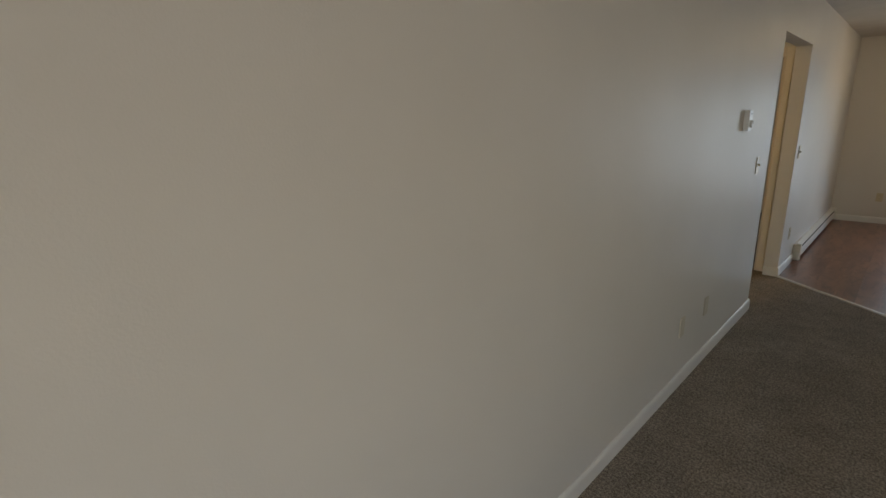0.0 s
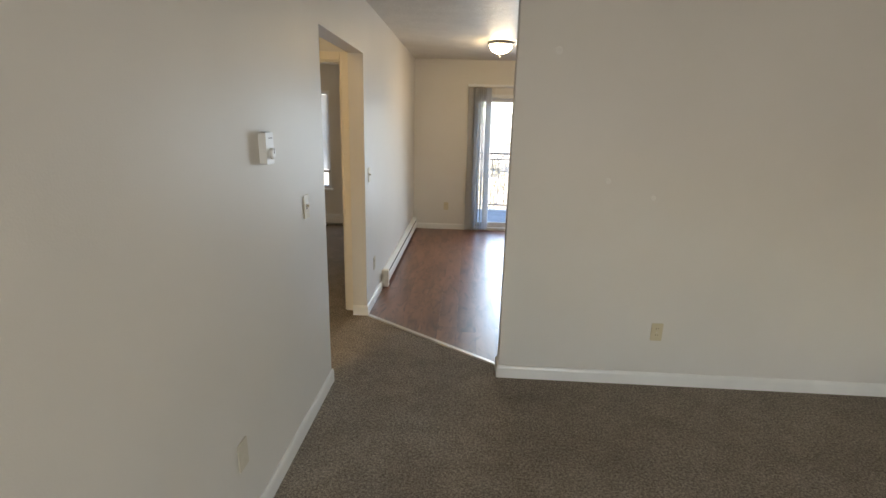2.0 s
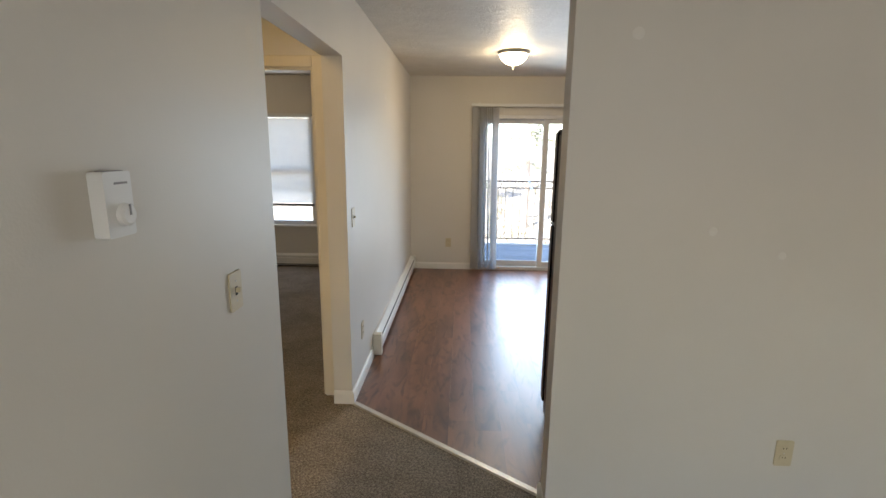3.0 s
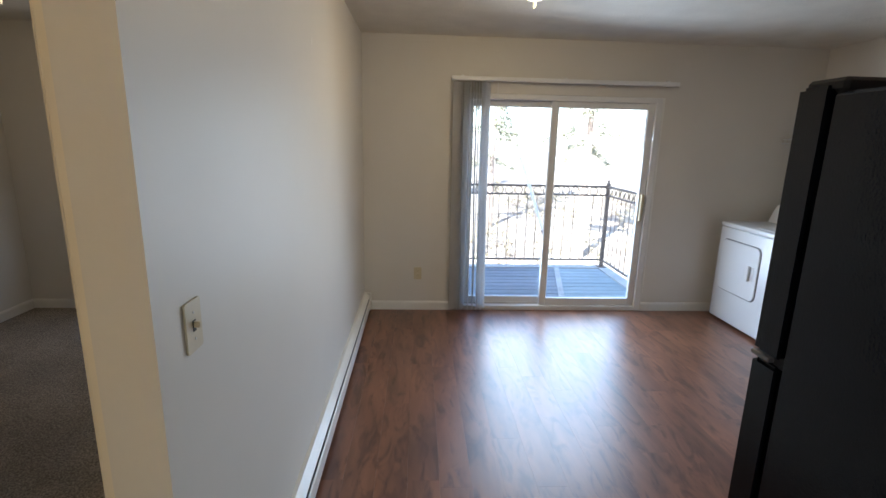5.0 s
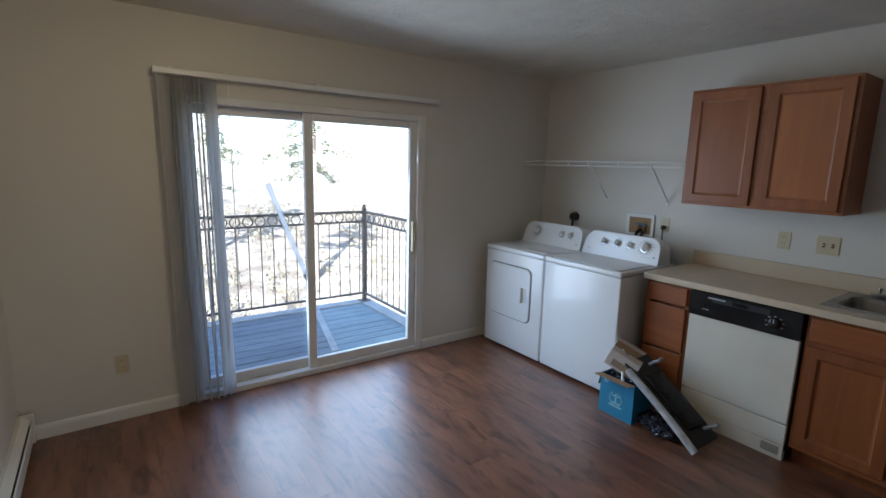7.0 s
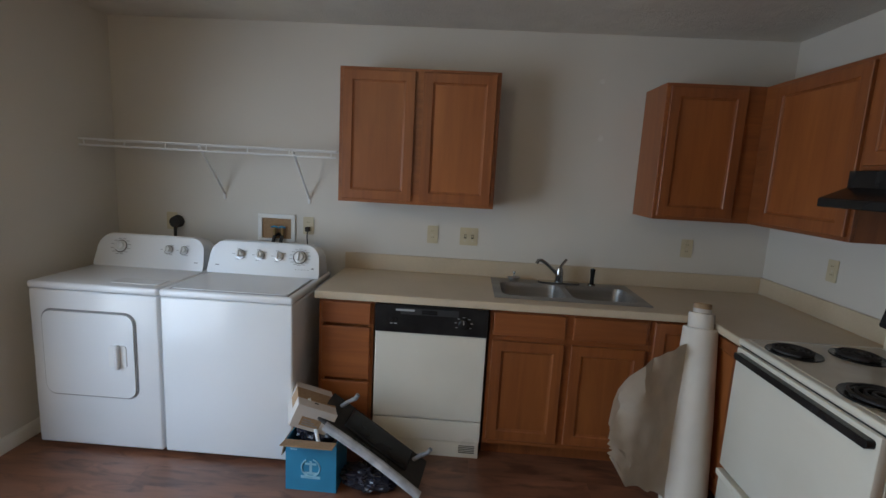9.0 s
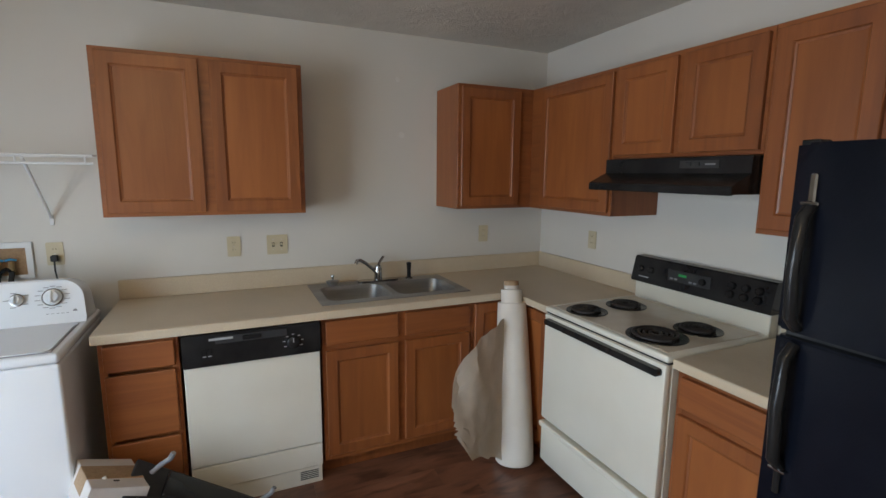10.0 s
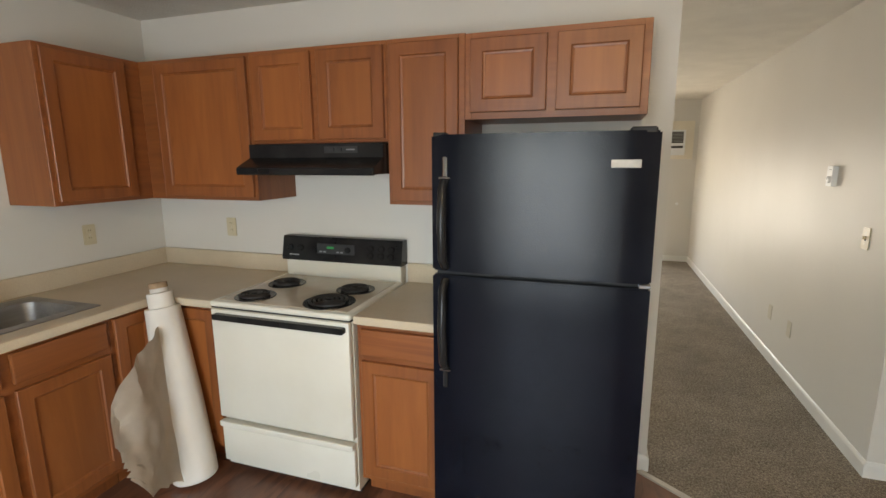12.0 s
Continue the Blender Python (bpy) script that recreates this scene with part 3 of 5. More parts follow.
# bedroom window
wn1 = thing("window_1", pose(0, KY, 0), "white sash window with a half-drawn blind, overexposed daylight", "window", kind="structure")
bm = bmesh.new()
for s in ((WX0 + 0.001, WX0 + 0.05, WZ0 + 0.001, WZ1 - 0.001), (WX1 - 0.05, WX1 - 0.001, WZ0 + 0.001, WZ1 - 0.001), (WX0 + 0.05, WX1 - 0.05, WZ0 + 0.001, WZ0 + 0.05), (WX0 + 0.05, WX1 - 0.05, WZ1 - 0.05, WZ1 - 0.001)):
    box(bm, s[0], s[1], 0.02, 0.12, s[2], s[3], bevel=0.003)
part("window_frame", bm, VINYL, wn1)
part("meeting_rail", block(WX0 + 0.05, WX1 - 0.05, 0.05, 0.09, 1.25, 1.29, bevel=0.003), VINYL, wn1)
part("window_sill", block(WX0 - 0.03, WX1 + 0.03, -0.03, 0.02, WZ0 - 0.025, WZ0 - 0.001, bevel=0.004), TRIM, wn1)
for z0, z1 in ((WZ0 + 0.05, 1.25), (1.29, WZ1 - 0.05)):
    part("pane", block(WX0 + 0.05, WX1 - 0.05, 0.066, 0.072, z0, z1), GLASS, wn1).visible_shadow = False
# dark grey on this rail stands in for the shadow gap at the sill
part("shadowed_blind_rail", block(WX0 + 0.02, WX1 - 0.02, -0.006, 0.016, 0.805, 0.84, bevel=0.003), INK, wn1, "bottom rail of a thin blind, darkened for the sill's shadow gap")
sl = bmesh.new()
z = 0.86
while z < WZ1 - 0.05:
    prism(sl, [(-0.004, z - 0.011), (0.004, z + 0.011), (0.005, z + 0.0107), (-0.003, z - 0.0113)], WX0 + 0.02, WX1 - 0.02)
    z += 0.021
tagged(part("blind_slats", sl, VANE, wn1, "thin white blind slats, drawn most of the way down"), kind="stuff")
part("blind_head_rail", block(WX0 + 0.005, WX1 - 0.005, -0.012, 0.018, WZ1 - 0.035, WZ1 - 0.002, bevel=0.003), WHITE_PLASTIC, wn1)

# living room window, behind the walker
wn2 = thing("window_2", pose(0, SY - 0.16, 0), "white framed living room window giving daylight", "window", kind="structure")
bm = bmesh.new()
for s in ((1.051, 1.10, 0.301, 1.649), (2.80, 2.849, 0.301, 1.649), (1.10, 2.80, 0.301, 0.35), (1.10, 2.80, 1.60, 1.649), (1.92, 1.98, 0.35, 1.60)):
    box(bm, s[0], s[1], 0.03, 0.10, s[2], s[3])
part("window_frame", bm, VINYL, wn2)
part("pane", block(1.10, 2.80, 0.06, 0.066, 0.35, 1.60), GLASS, wn2).visible_shadow = False

# ---- kitchen: cabinets ----


def cabinet_front(bm, x0, x1, z0, z1, y=-0.019, rail=0.056, thick=0.018):
    """A framed door whose moulded frame steps down to a sunk panel."""
    rings = []
    for inset, depth in ((0.0, thick), (0.0, 0.003), (0.003, 0.0), (rail - 0.003, 0.0), (rail, 0.003), (rail + 0.002, 0.0065), (rail + 0.010, 0.0085), (rail + 0.012, 0.013)):
        rings.append([bm.verts.new((x, y + depth, z)) for x, z in ((x0 + inset, z0 + inset), (x1 - inset, z0 + inset), (x1 - inset, z1 - inset), (x0 + inset, z1 - inset))])
    for a_, b_ in zip(rings, rings[1:]):
        for k in range(4):
            bm.faces.new((a_[k], a_[(k + 1) % 4], b_[(k + 1) % 4], b_[k]))
    bm.faces.new(list(reversed(rings[0])))
    bmesh.ops.recalc_face_normals(bm, faces=bm.faces)
    return bm


def cabinet(name, m, w, depth, z0, z1, doors, drawers, label, toe=0.0, group="", frame=(0.03, 0.03), sunk=0.0):
    """A cupboard unit: carcass, face frame, framed doors and slab drawer fronts, in its own axes with the front at y = 0."""
    ob = thing(name, m, label, "cabinet", group)
    bm = bmesh.new()
    box(bm, 0.001, w - 0.001, 0.019, depth - 0.002, z0 + toe, z1 - sunk)
    if toe:
        box(bm, 0.002, w - 0.002, 0.075, depth - 0.01, z0 + 0.001, z0 + toe)
    part("carcass", bm, OAK, ob)
    bm = bmesh.new()
    a, b = frame
    box(bm, 0.0, a, 0.0, 0.019, z0 + toe, z1, bevel=0.0015)
    box(bm, w - b, w, 0.0, 0.019, z0 + toe, z1, bevel=0.0015)
    box(bm, a, w - b, 0.0, 0.019, z1 - 0.03, z1)
    box(bm, a, w - b, 0.0, 0.019, z0 + toe, z0 + toe + 0.03)
    for d0, d1 in zip(doors, doors[1:]):
        box(bm, d0[1] - 0.014, d1[0] + 0.014, 0.0005, 0.019, z0 + toe + 0.03, z1 - 0.03)
    if drawers and doors:
        box(bm, a, w - b, 0.0008, 0.019, doors[0][3] - 0.012, drawers[0][2] + 0.012)
    part("face_frame", bm, OAK_WIDE, ob)
    for d in doors:
        dd = part("cabinet_door", cabinet_front(bmesh.new(), *d), OAK, ob)
        part("door_panel", block(d[0] + 0.058, d[1] - 0.058, -0.009, -0.003, d[2] + 0.058, d[3] - 0.058), OAK_PANEL, dd)
    for d in drawers:
        part("drawer_front", block(d[0], d[1], -0.019, -0.001, d[2], d[3], bevel=0.006, seg=2), OAK_WIDE, ob)
    return ob


UP0, UP1 = 1.375, 2.118
FX = KX - 0.62        # base cabinet fronts of the sink run
UX = 3.785            # wall cabinet fronts of the sink run
UY = 4.445            # wall cabinet fronts of the stove run
BFY = 4.735           # base cabinet fronts of the stove run
WC = "oak kitchen wall cabinets"
BC = "oak kitchen base cabinets"
# wall cabinet over the dishwasher
cabinet("wall_cabinet", FACE_WEST(UX, 6.778), 0.905, KX - UX, UP0, UP1 + 0.012, [(0.022, 0.430, UP0 + 0.018, UP1 - 0.006), (0.475, 0.883, UP0 + 0.018, UP1 - 0.006)], [], "two-door honey oak wall cabinet with framed doors", group=WC)
# corner wall cabinets
cabinet("wall_cabinet", FACE_WEST(UX, 4.975), 0.530, KX - UX, UP0, UP1, [(0.020, 0.430, UP0 + 0.02, UP1 - 0.02)], [], "single-door oak wall cabinet in the corner", group=WC, frame=(0.03, 0.10))
cabinet("wall_cabinet", FACE_NORTH(KX - 0.001, UY), KX - 3.053, UY - BY, UP0, UP1, [(0.44, 1.036, UP0 + 0.02, UP1 - 0.02)], [], "single-door oak corner wall cabinet beside the hood", group=WC, frame=(0.42, 0.03))
cabinet("wall_cabinet", FACE_NORTH(3.052, UY), 0.752, UY - BY, 1.668, UP1, [(0.012, 0.357, 1.685, UP1 - 0.02), (0.393, 0.740, 1.685, UP1 - 0.02)], [], "short two-door oak cabinet above the range hood", group=WC)
cabinet("wall_cabinet", FACE_NORTH(2.299, UY), 0.373, UY - BY, UP0, UP1, [(0.016, 0.345, UP0 + 0.02, UP1 - 0.02)], [], "tall narrow oak wall cabinet between hood and fridge", group=WC)
cabinet("wall_cabinet", FACE_NORTH(1.925, UY), 0.745, UY - BY, 1.757, UP1 - 0.004, [(0.025, 0.350, 1.785, UP1 - 0.03), (0.390, 0.715, 1.785, UP1 - 0.03)], [], "short two-door oak cabinet above the fridge", group=WC)
# base cabinets
cabinet("base_cabinet", FACE_WEST(FX, 6.788), 0.300, KX - FX, 0, 0.874, [], [(0.018, 0.285, 0.738, 0.856), (0.018, 0.285, 0.425, 0.722), (0.018, 0.285, 0.125, 0.41)], "narrow oak drawer cabinet beside the washing machine", toe=0.1, group=BC)
cabinet("base_cabinet", FACE_WEST(FX, 5.862), 0.842, KX - FX, 0, 0.874, [(0.018, 0.400, 0.13, 0.700), (0.440, 0.825, 0.13, 0.700)], [(0.018, 0.400, 0.728, 0.856), (0.440, 0.825, 0.728, 0.856)], "two-door oak sink cabinet with false drawer fronts", sunk=0.16, toe=0.1, group=BC)
cabinet("base_cabinet", FACE_WEST(FX, 5.019), 0.282, KX - FX, 0, 0.874, [(0.018, 0.235, 0.13, 0.856)], [], "narrow oak corner cabinet on the sink run", toe=0.1, group=BC)
cabinet("base_cabinet", FACE_NORTH(FX - 0.002, BFY), FX - 0.002 - 3.110, BFY - BY, 0, 0.874, [(0.02, 0.355, 0.13, 0.856)], [], "oak corner cabinet beside the stove", toe=0.1, group=BC)
cabinet("base_cabinet", FACE_NORTH(2.342, BFY), 0.414, BFY - BY, 0, 0.874, [(0.022, 0.396, 0.13, 0.700)], [(0.022, 0.396, 0.728, 0.850)], "narrow oak cabinet with one drawer beside the fridge", toe=0.1, group=BC)

# worktop, with a hole for the sink
CF, CZ0, CZ1 = KX - 0.648, 0.875, 0.914
SK = (3.575, 4.030, 5.010, 5.825)
wt = thing("worktop", pose(0, 0, 0), "beige laminate L-shaped kitchen worktop with low backsplash", "worktop")
bm = bmesh.new()
xs, ys = (3.112, CF + 0.004, SK[0], SK[1], KX - 0.002), (BY + 0.002, 4.766, SK[2], SK[3], 6.804)
grid = {}
for i, x in enumerate(xs):
    for j, y in enumerate(ys):
        for z in (CZ0, CZ1):
            grid[i, j, z] = bm.verts.new((x, y, z))
cells = {(i, j) for i in range(4) for j in range(4) if (i > 0 or j == 0) and (i, j) != (2, 2)}
for i, j in cells:
    ring = ((i, j), (i + 1, j), (i + 1, j + 1), (i, j + 1))
    bm.faces.new([grid[p, q, CZ1] for p, q in ring])
    bm.faces.new([grid[p, q, CZ0] for p, q in reversed(ring)])
    for (p, q), (r, t), (u, v) in ((ring[0], ring[1], (i, j - 1)), (ring[1], ring[2], (i + 1, j)), (ring[2], ring[3], (i, j + 1)), (ring[3], ring[0], (i - 1, j))):
        if (u, v) not in cells:
            bm.faces.new((grid[p, q, CZ0], grid[r, t, CZ0], grid[r, t, CZ1], grid[p, q, CZ1]))
for v in [v for v in bm.verts if not v.link_faces]:
    bm.verts.remove(v)
part("slab", bm, COUNTER, wt)
part("front_edge", block(CF - 0.010, CF + 0.003, 4.764, 6.804, CZ0 - 0.002, CZ1 + 0.0008, bevel=0.005, seg=2), COUNTER, wt)
part("front_edge", block(3.112, CF + 0.004, 4.762, 4.775, CZ0, CZ1, bevel=0.004), COUNTER, wt)
part("backsplash", block(KX - 0.021, KX - 0.001, BY + 0.022, 6.804, CZ1, 1.018, bevel=0.003), COUNTER, wt)
part("backsplash", block(3.112, KX - 0.001, BY + 0.001, BY + 0.021, CZ1, 1.018, bevel=0.003), COUNTER, wt)
w2 = thing("worktop", pose(0, 0, 0), "short beige laminate worktop between stove and fridge", "worktop")
part("slab", block(1.928, 2.342, BY + 0.022, 4.772, CZ0, CZ1, bevel=0.006, seg=2), COUNTER, w2)
part("backsplash", block(1.928, 2.342, BY + 0.001, BY + 0.021, CZ0 + 0.01, 1.018, bevel=0.003), COUNTER, w2)

# sink
sk = thing("kitchen_sink", pose(0, 0, CZ1), "double-bowl stainless steel kitchen sink set in the worktop", "sink")
bm = bmesh.new()
M1 = (SK[2] + SK[3]) / 2
bowls = ((SK[0] + 0.035, SK[1] - 0.085, SK[2] + 0.03, M1 - 0.018), (SK[0] + 0.035, SK[1] - 0.085, M1 + 0.018, SK[3] - 0.03))
x0, x1, y0, y1 = SK[0] - 0.02, SK[1] + 0.012, SK[2] - 0.018, SK[3] + 0.018
for s in ((x0, bowls[0][0], y0, y1), (bowls[0][1], x1, y0, y1), (bowls[0][0], bowls[0][1], y0, bowls[0][2]), (bowls[0][0], bowls[0][1], bowls[0][3], bowls[1][2]), (bowls[0][0], bowls[0][1], bowls[1][3], y1)):
    box(bm, s[0], s[1], s[2], s[3], 0.0006, 0.006)
part("rim", bm, STEEL, sk)
for b in bowls:
    bm = bmesh.new()
    top = [(p, q) for p, q in rounded(b[0], b[1], b[2], b[3], 0.06)]
    rings = []
    for inset, z in ((-0.004, 0.0065), (0.0, 0.003), (0.006, -0.02), (0.012, -0.13), (0.03, -0.155), (0.07, -0.162)):
        cx, cy = (b[0] + b[1]) / 2, (b[2] + b[3]) / 2
        fx, fy = 1 - inset * 2 / (b[1] - b[0]), 1 - inset * 2 / (b[3] - b[2])
        rings.append([bm.verts.new((cx + (p - cx) * fx, cy + (q - cy) * fy, z)) for p, q in top])
    # corners between the square cut and the rounded bowl
    for r0, r1 in zip(rings, rings[1:]):
        n = len(r0)
        for k in range(n):
            bm.faces.new((r0[k], r0[(k + 1) % n], r1[(k + 1) % n], r1[k]))
    bm.faces.new(rings[-1])
    for cxx, sx in ((b[0], 1), (b[1], -1)):
        for cyy, sy in ((b[2], 1), (b[3], -1)):
            o = bm.verts.new((cxx, cyy, 0.0058))
            arc = [bm.verts.new((cxx + sx * (0.06 - 0.06 * math.cos(radians(v))), cyy + sy * (0.06 - 0.06 * math.sin(radians(v))), 0.0058)) for v in range(0, 91, 15)]
            for p, q in zip(arc, arc[1:]):
                bm.faces.new((o, p, q))
    bmesh.ops.recalc_face_normals(bm, faces=bm.faces)
    bw = part("bowl", bm, STEEL, sk, smooth=True)
    dn = bmesh.new()
    lathe(dn, [(0.045, -0.1625), (0.045, -0.158), (0.036, -0.157), (0.03, -0.1605), (0, -0.1605)], ((b[0] + b[1]) / 2, (b[2] + b[3]) / 2, 0), 20)
    part("drain", dn, CHROME, bw, smooth=True)

fc = thing("kitchen_faucet", pose(3.985, 5.42, CZ1 + 0.006), "chrome single-lever kitchen faucet behind the sink", "faucet")
bm = bmesh.new()
plate(bm, rounded(-0.03, 0.03, -0.13, 0.13, 0.028), 0, 0.012)
for v in bm.verts:
    v.co = Vector((v.co.x, v.co.z, v.co.y + 0.0))
bmesh.ops.recalc_face_normals(bm, faces=bm.faces)
part("base_plate", bm, CHROME, fc, smooth=True)
bm = bmesh.new()
lathe(bm, [(0.026, 0.012), (0.024, 0.05), (0.025, 0.075), (0.018, 0.10), (0, 0.108)], sides=20)
part("body", bm, CHROME, fc, smooth=True)
part("spout", tube(bmesh.new(), [(0.0, 0.01, 0.055), (-0.015, 0.04, 0.085), (-0.035, 0.085, 0.125), (-0.05, 0.125, 0.150), (-0.056, 0.145, 0.150), (-0.058, 0.155, 0.130)], 0.0105, 12), CHROME, fc, smooth=True)
part("lever", tube(bmesh.new(), [(0.0, -0.002, 0.10), (0.012, -0.018, 0.125), (0.02, -0.042, 0.152)], 0.008, 10), CHROME, fc, smooth=True)
sp = thing("sink_sprayer", pose(3.985, 5.215, CZ1 + 0.006), "black hand sprayer standing on the sink rim", "sprayer")
bm = bmesh.new()
lathe(bm, [(0.022, 0), (0.022, 0.008), (0.013, 0.015), (0.012, 0.05), (0.015, 0.09), (0.016, 0.105), (0, 0.11)], sides=16)
part("nozzle", bm, BLACK, sp, smooth=True)
part("collar", lathe(bmesh.new(), [(0.024, 0.0), (0.024, 0.006), (0.0225, 0.0085)], sides=16), CHROME, sp)
sn = thing("sink_strainer", pose(3.995, 5.70, CZ1 + 0.006), "steel sink strainer lying on the sink rim", "strainer")
part("basket", lathe(bmesh.new(), [(0.03, 0), (0.04, 0.018), (0.04, 0.022), (0.012, 0.026), (0.008, 0.03)], sides=20), STEEL, sn, smooth=True)
part("knob", lathe(bmesh.new(), [(0.006, 0.029), (0.006, 0.045), (0.011, 0.05), (0.010, 0.058), (0, 0.06)], sides=14), CHROME, sn, smooth=True)

# ---- dishwasher ----
dw = thing("dishwasher", FACE_WEST(FX, 6.480), "built-in dishwasher, cream door and black control panel", "dishwasher")
W = 0.610
part("tub", block(0.004, W - 0.004, 0.002, 0.58, 0.06, 0.868), RUBBER, dw)
part("door", block(0.006, W - 0.006, -0.022, 0.001, 0.225, 0.714, bevel=0.005, seg=2), CREAM, dw)
part("access_panel", block(0.006, W - 0.006, -0.018, 0.001, 0.098, 0.218, bevel=0.004), CREAM, dw)
kp = part("kick_plate", block(0.010, W - 0.010, -0.008, 0.03, 0.001, 0.094, bevel=0.002), CREAM, dw)
vb = bmesh.new()
for k in range(5):
    box(vb, W - 0.12, W - 0.03, -0.010, -0.007, 0.03 + k * 0.010, 0.034 + k * 0.010)
part("vent_slots", vb, SLOT, kp)
cp = part("control_panel", plate(bmesh.new(), rounded(0.004, W - 0.004, 0.716, 0.866, 0.008), -0.034, 0.001), BLACK, dw)
part("latch_recess", block(0.14, 0.45, -0.037, -0.033, 0.818, 0.852, bevel=0.001), RUBBER, cp)
part("latch", block(0.255, 0.335, -0.046, -0.036, 0.826, 0.846, bevel=0.003), BLACK, cp)
part("name_strip", block(0.115, 0.215, -0.0385, -0.037, 0.836, 0.846), PALE_INK, cp, "illegible pale lettering")
for k in range(2):
    part("button", block(0.085 + k * 0.022, 0.103 + k * 0.022, -0.040, -0.033, 0.775, 0.798, bevel=0.002), BLACK, cp)
    part("button_mark", block(0.086 + k * 0.022, 0.101 + k * 0.022, -0.0355, -0.0335, 0.762, 0.766), PALE_INK, cp)
part("dial", lathe(bmesh.new(), [(0.030, 0), (0.028, 0.014), (0.022, 0.018), (0, 0.018)], (0.478, -0.034, 0.782), 24, pose(0, 0, 0, 90)), BLACK, cp, smooth=True)
for k in range(7):
    w = radians(-120 + 40 * k)
    part("dial_mark", block(0.478 + 0.043 * math.sin(w) - 0.006, 0.478 + 0.043 * math.sin(w) + 0.006, -0.0355, -0.0335, 0.782 + 0.038 * math.cos(w) - 0.0015, 0.782 + 0.038 * math.cos(w) + 0.0015), PALE_INK, cp)
part("dial_pointer", block(0.476, 0.480, -0.0535, -0.0515, 0.785, 0.806), PALE_INK, cp)

# ---- washing machine and dryer ----


def console(ob, w, y0, y1, z0, z1):
    """The raised control housing at the back, leaning away from the user."""
    bm = bmesh.new()
    prof = [(w / 2 + (x - w / 2) * (1 - 0.055 * max(0.0, z - z0) / (z1 - z0)), z) for x, z in rounded(0.006, w - 0.006, z0 - 0.05, z1, 0.075, 8)]
    lean = 0.06
    front = [bm.verts.new((x, y0 + lean * max(0, (z - z0)) / (z1 - z0), max(z, z0))) for x, z in prof]
    mid = [bm.verts.new((x + (0.004 if x < w / 2 else -0.004), y0 + 0.012 + lean * max(0, (z - z0)) / (z1 - z0), max(z, z0) + (0.006 if z > z0 + 0.05 else 0))) for x, z in prof]
    back = [bm.verts.new((x, y1, max(z - 0.012, z0))) for x, z in prof]
    n = len(prof)
    for a, b in ((front, mid), (mid, back)):
        for k in range(n):
            bm.faces.new((a[k], a[(k + 1) % n], b[(k + 1) % n], b[k]))
    bm.faces.new(front)
    bm.faces.new(list(reversed(back)))
    bmesh.ops.recalc_face_normals(bm, faces=bm.faces)
    return part("console", bm, WHITE, ob, smooth=True)


def dial(parent, x, y, z, r, name="knob", marks=0):
    """A white knob with a grip ridge on a leaning panel, and its printed scale."""
    m = pose(x, y, z, 70, 0, 0)
    bm = bmesh.new()
    lathe(bm, [(r * 1.25, 0.001), (r * 1.2, 0.006), (r, 0.008), (r * 0.92, 0.026), (r * 0.85, 0.028), (0, 0.028)], sides=24)
    box(bm, -r * 0.22, r * 0.22, -r * 0.95, r * 0.95, 0.026, 0.038, bevel=0.003)
    bm.transform(m)
    k = part(name, bm, WHITE_PLASTIC, parent, smooth=True)
    rim = lathe(bmesh.new(), [(r * 1.25, 0.0005), (r * 1.42, 0.0008), (r * 1.42, 0.002), (r * 1.25, 0.0022)], sides=24)
    rim.transform(m)
    part("knob_ring", rim, CHROME if marks else PALE_INK, k)
    if marks:
        bm = bmesh.new()
        for i in range(marks):
            w = 2 * math.pi * (i + 0.5) / marks
            cx, cz = math.cos(w) * r * 1.95, math.sin(w) * r * 1.75
            box(bm, cx - 0.010, cx + 0.010, cz - 0.0014, cz + 0.0014, 0.0006, 0.0016)
        bm.transform(m)
        tagged(part("scale_marks", bm, INK, k), kind="stuff")
    return k


def laundry(name, m, w, label, category):
    ob = thing(name, m, label, category, "white laundry pair")
    bm = bmesh.new()
    box(bm, 0.002, w - 0.002, 0.0, 0.655, 0.025, 0.872, bevel=0.012, seg=3)
    part("cabinet_body", bm, WHITE, ob, smooth=True)
    part("top_panel", block(0.0, w, -0.006, 0.665, 0.874, 0.914, bevel=0.014, seg=3), WHITE, ob, smooth=True)
    for x in (0.05, w - 0.05):
        for y in (0.06, 0.60):
            part("foot", rod(bmesh.new(), (x, y, 0.0), (x, y, 0.026), 0.02), RUBBER, ob)
    return ob


MW = 0.690
ws = laundry("washing_machine", FACE_WEST(3.285, 7.548), MW, "white top-loading washing machine with knob console", "washing machine")
lid = plate(bmesh.new(), rounded(0.05, MW - 0.035, 0.02, 0.40, 0.03), 0, 0.006)
for v in lid.verts:
    v.co = Vector((v.co.x, v.co.z, 0.9142 + v.co.y))
bmesh.ops.recalc_face_normals(lid, faces=lid.faces)
ld = part("lid", lid, WHITE, ws, smooth=True)
part("lid_seam", tube(bmesh.new(), [(0.045, 0.40, 0.9155), (0.045, 0.015, 0.9155), (MW - 0.03, 0.015, 0.9155), (MW - 0.03, 0.40, 0.9155)], 0.0022, 6), INK, ld)
cn = console(ws, MW, 0.43, 0.60, 0.914, 1.098)
for x in (0.20, 0.32, 0.435):
    dial(cn, x, 0.459, 1.028, 0.019, marks=5)
dial(cn, 0.560, 0.461, 1.030, 0.028, "cycle_dial", marks=14)
part("logo_mark", block(0.055, 0.078, 0.444, 0.448, 0.944, 0.962), INK, cn)
part("start_light", rod(bmesh.new(), (0.640, 0.446, 0.962), (0.640, 0.452, 0.964), 0.009), INK, cn)
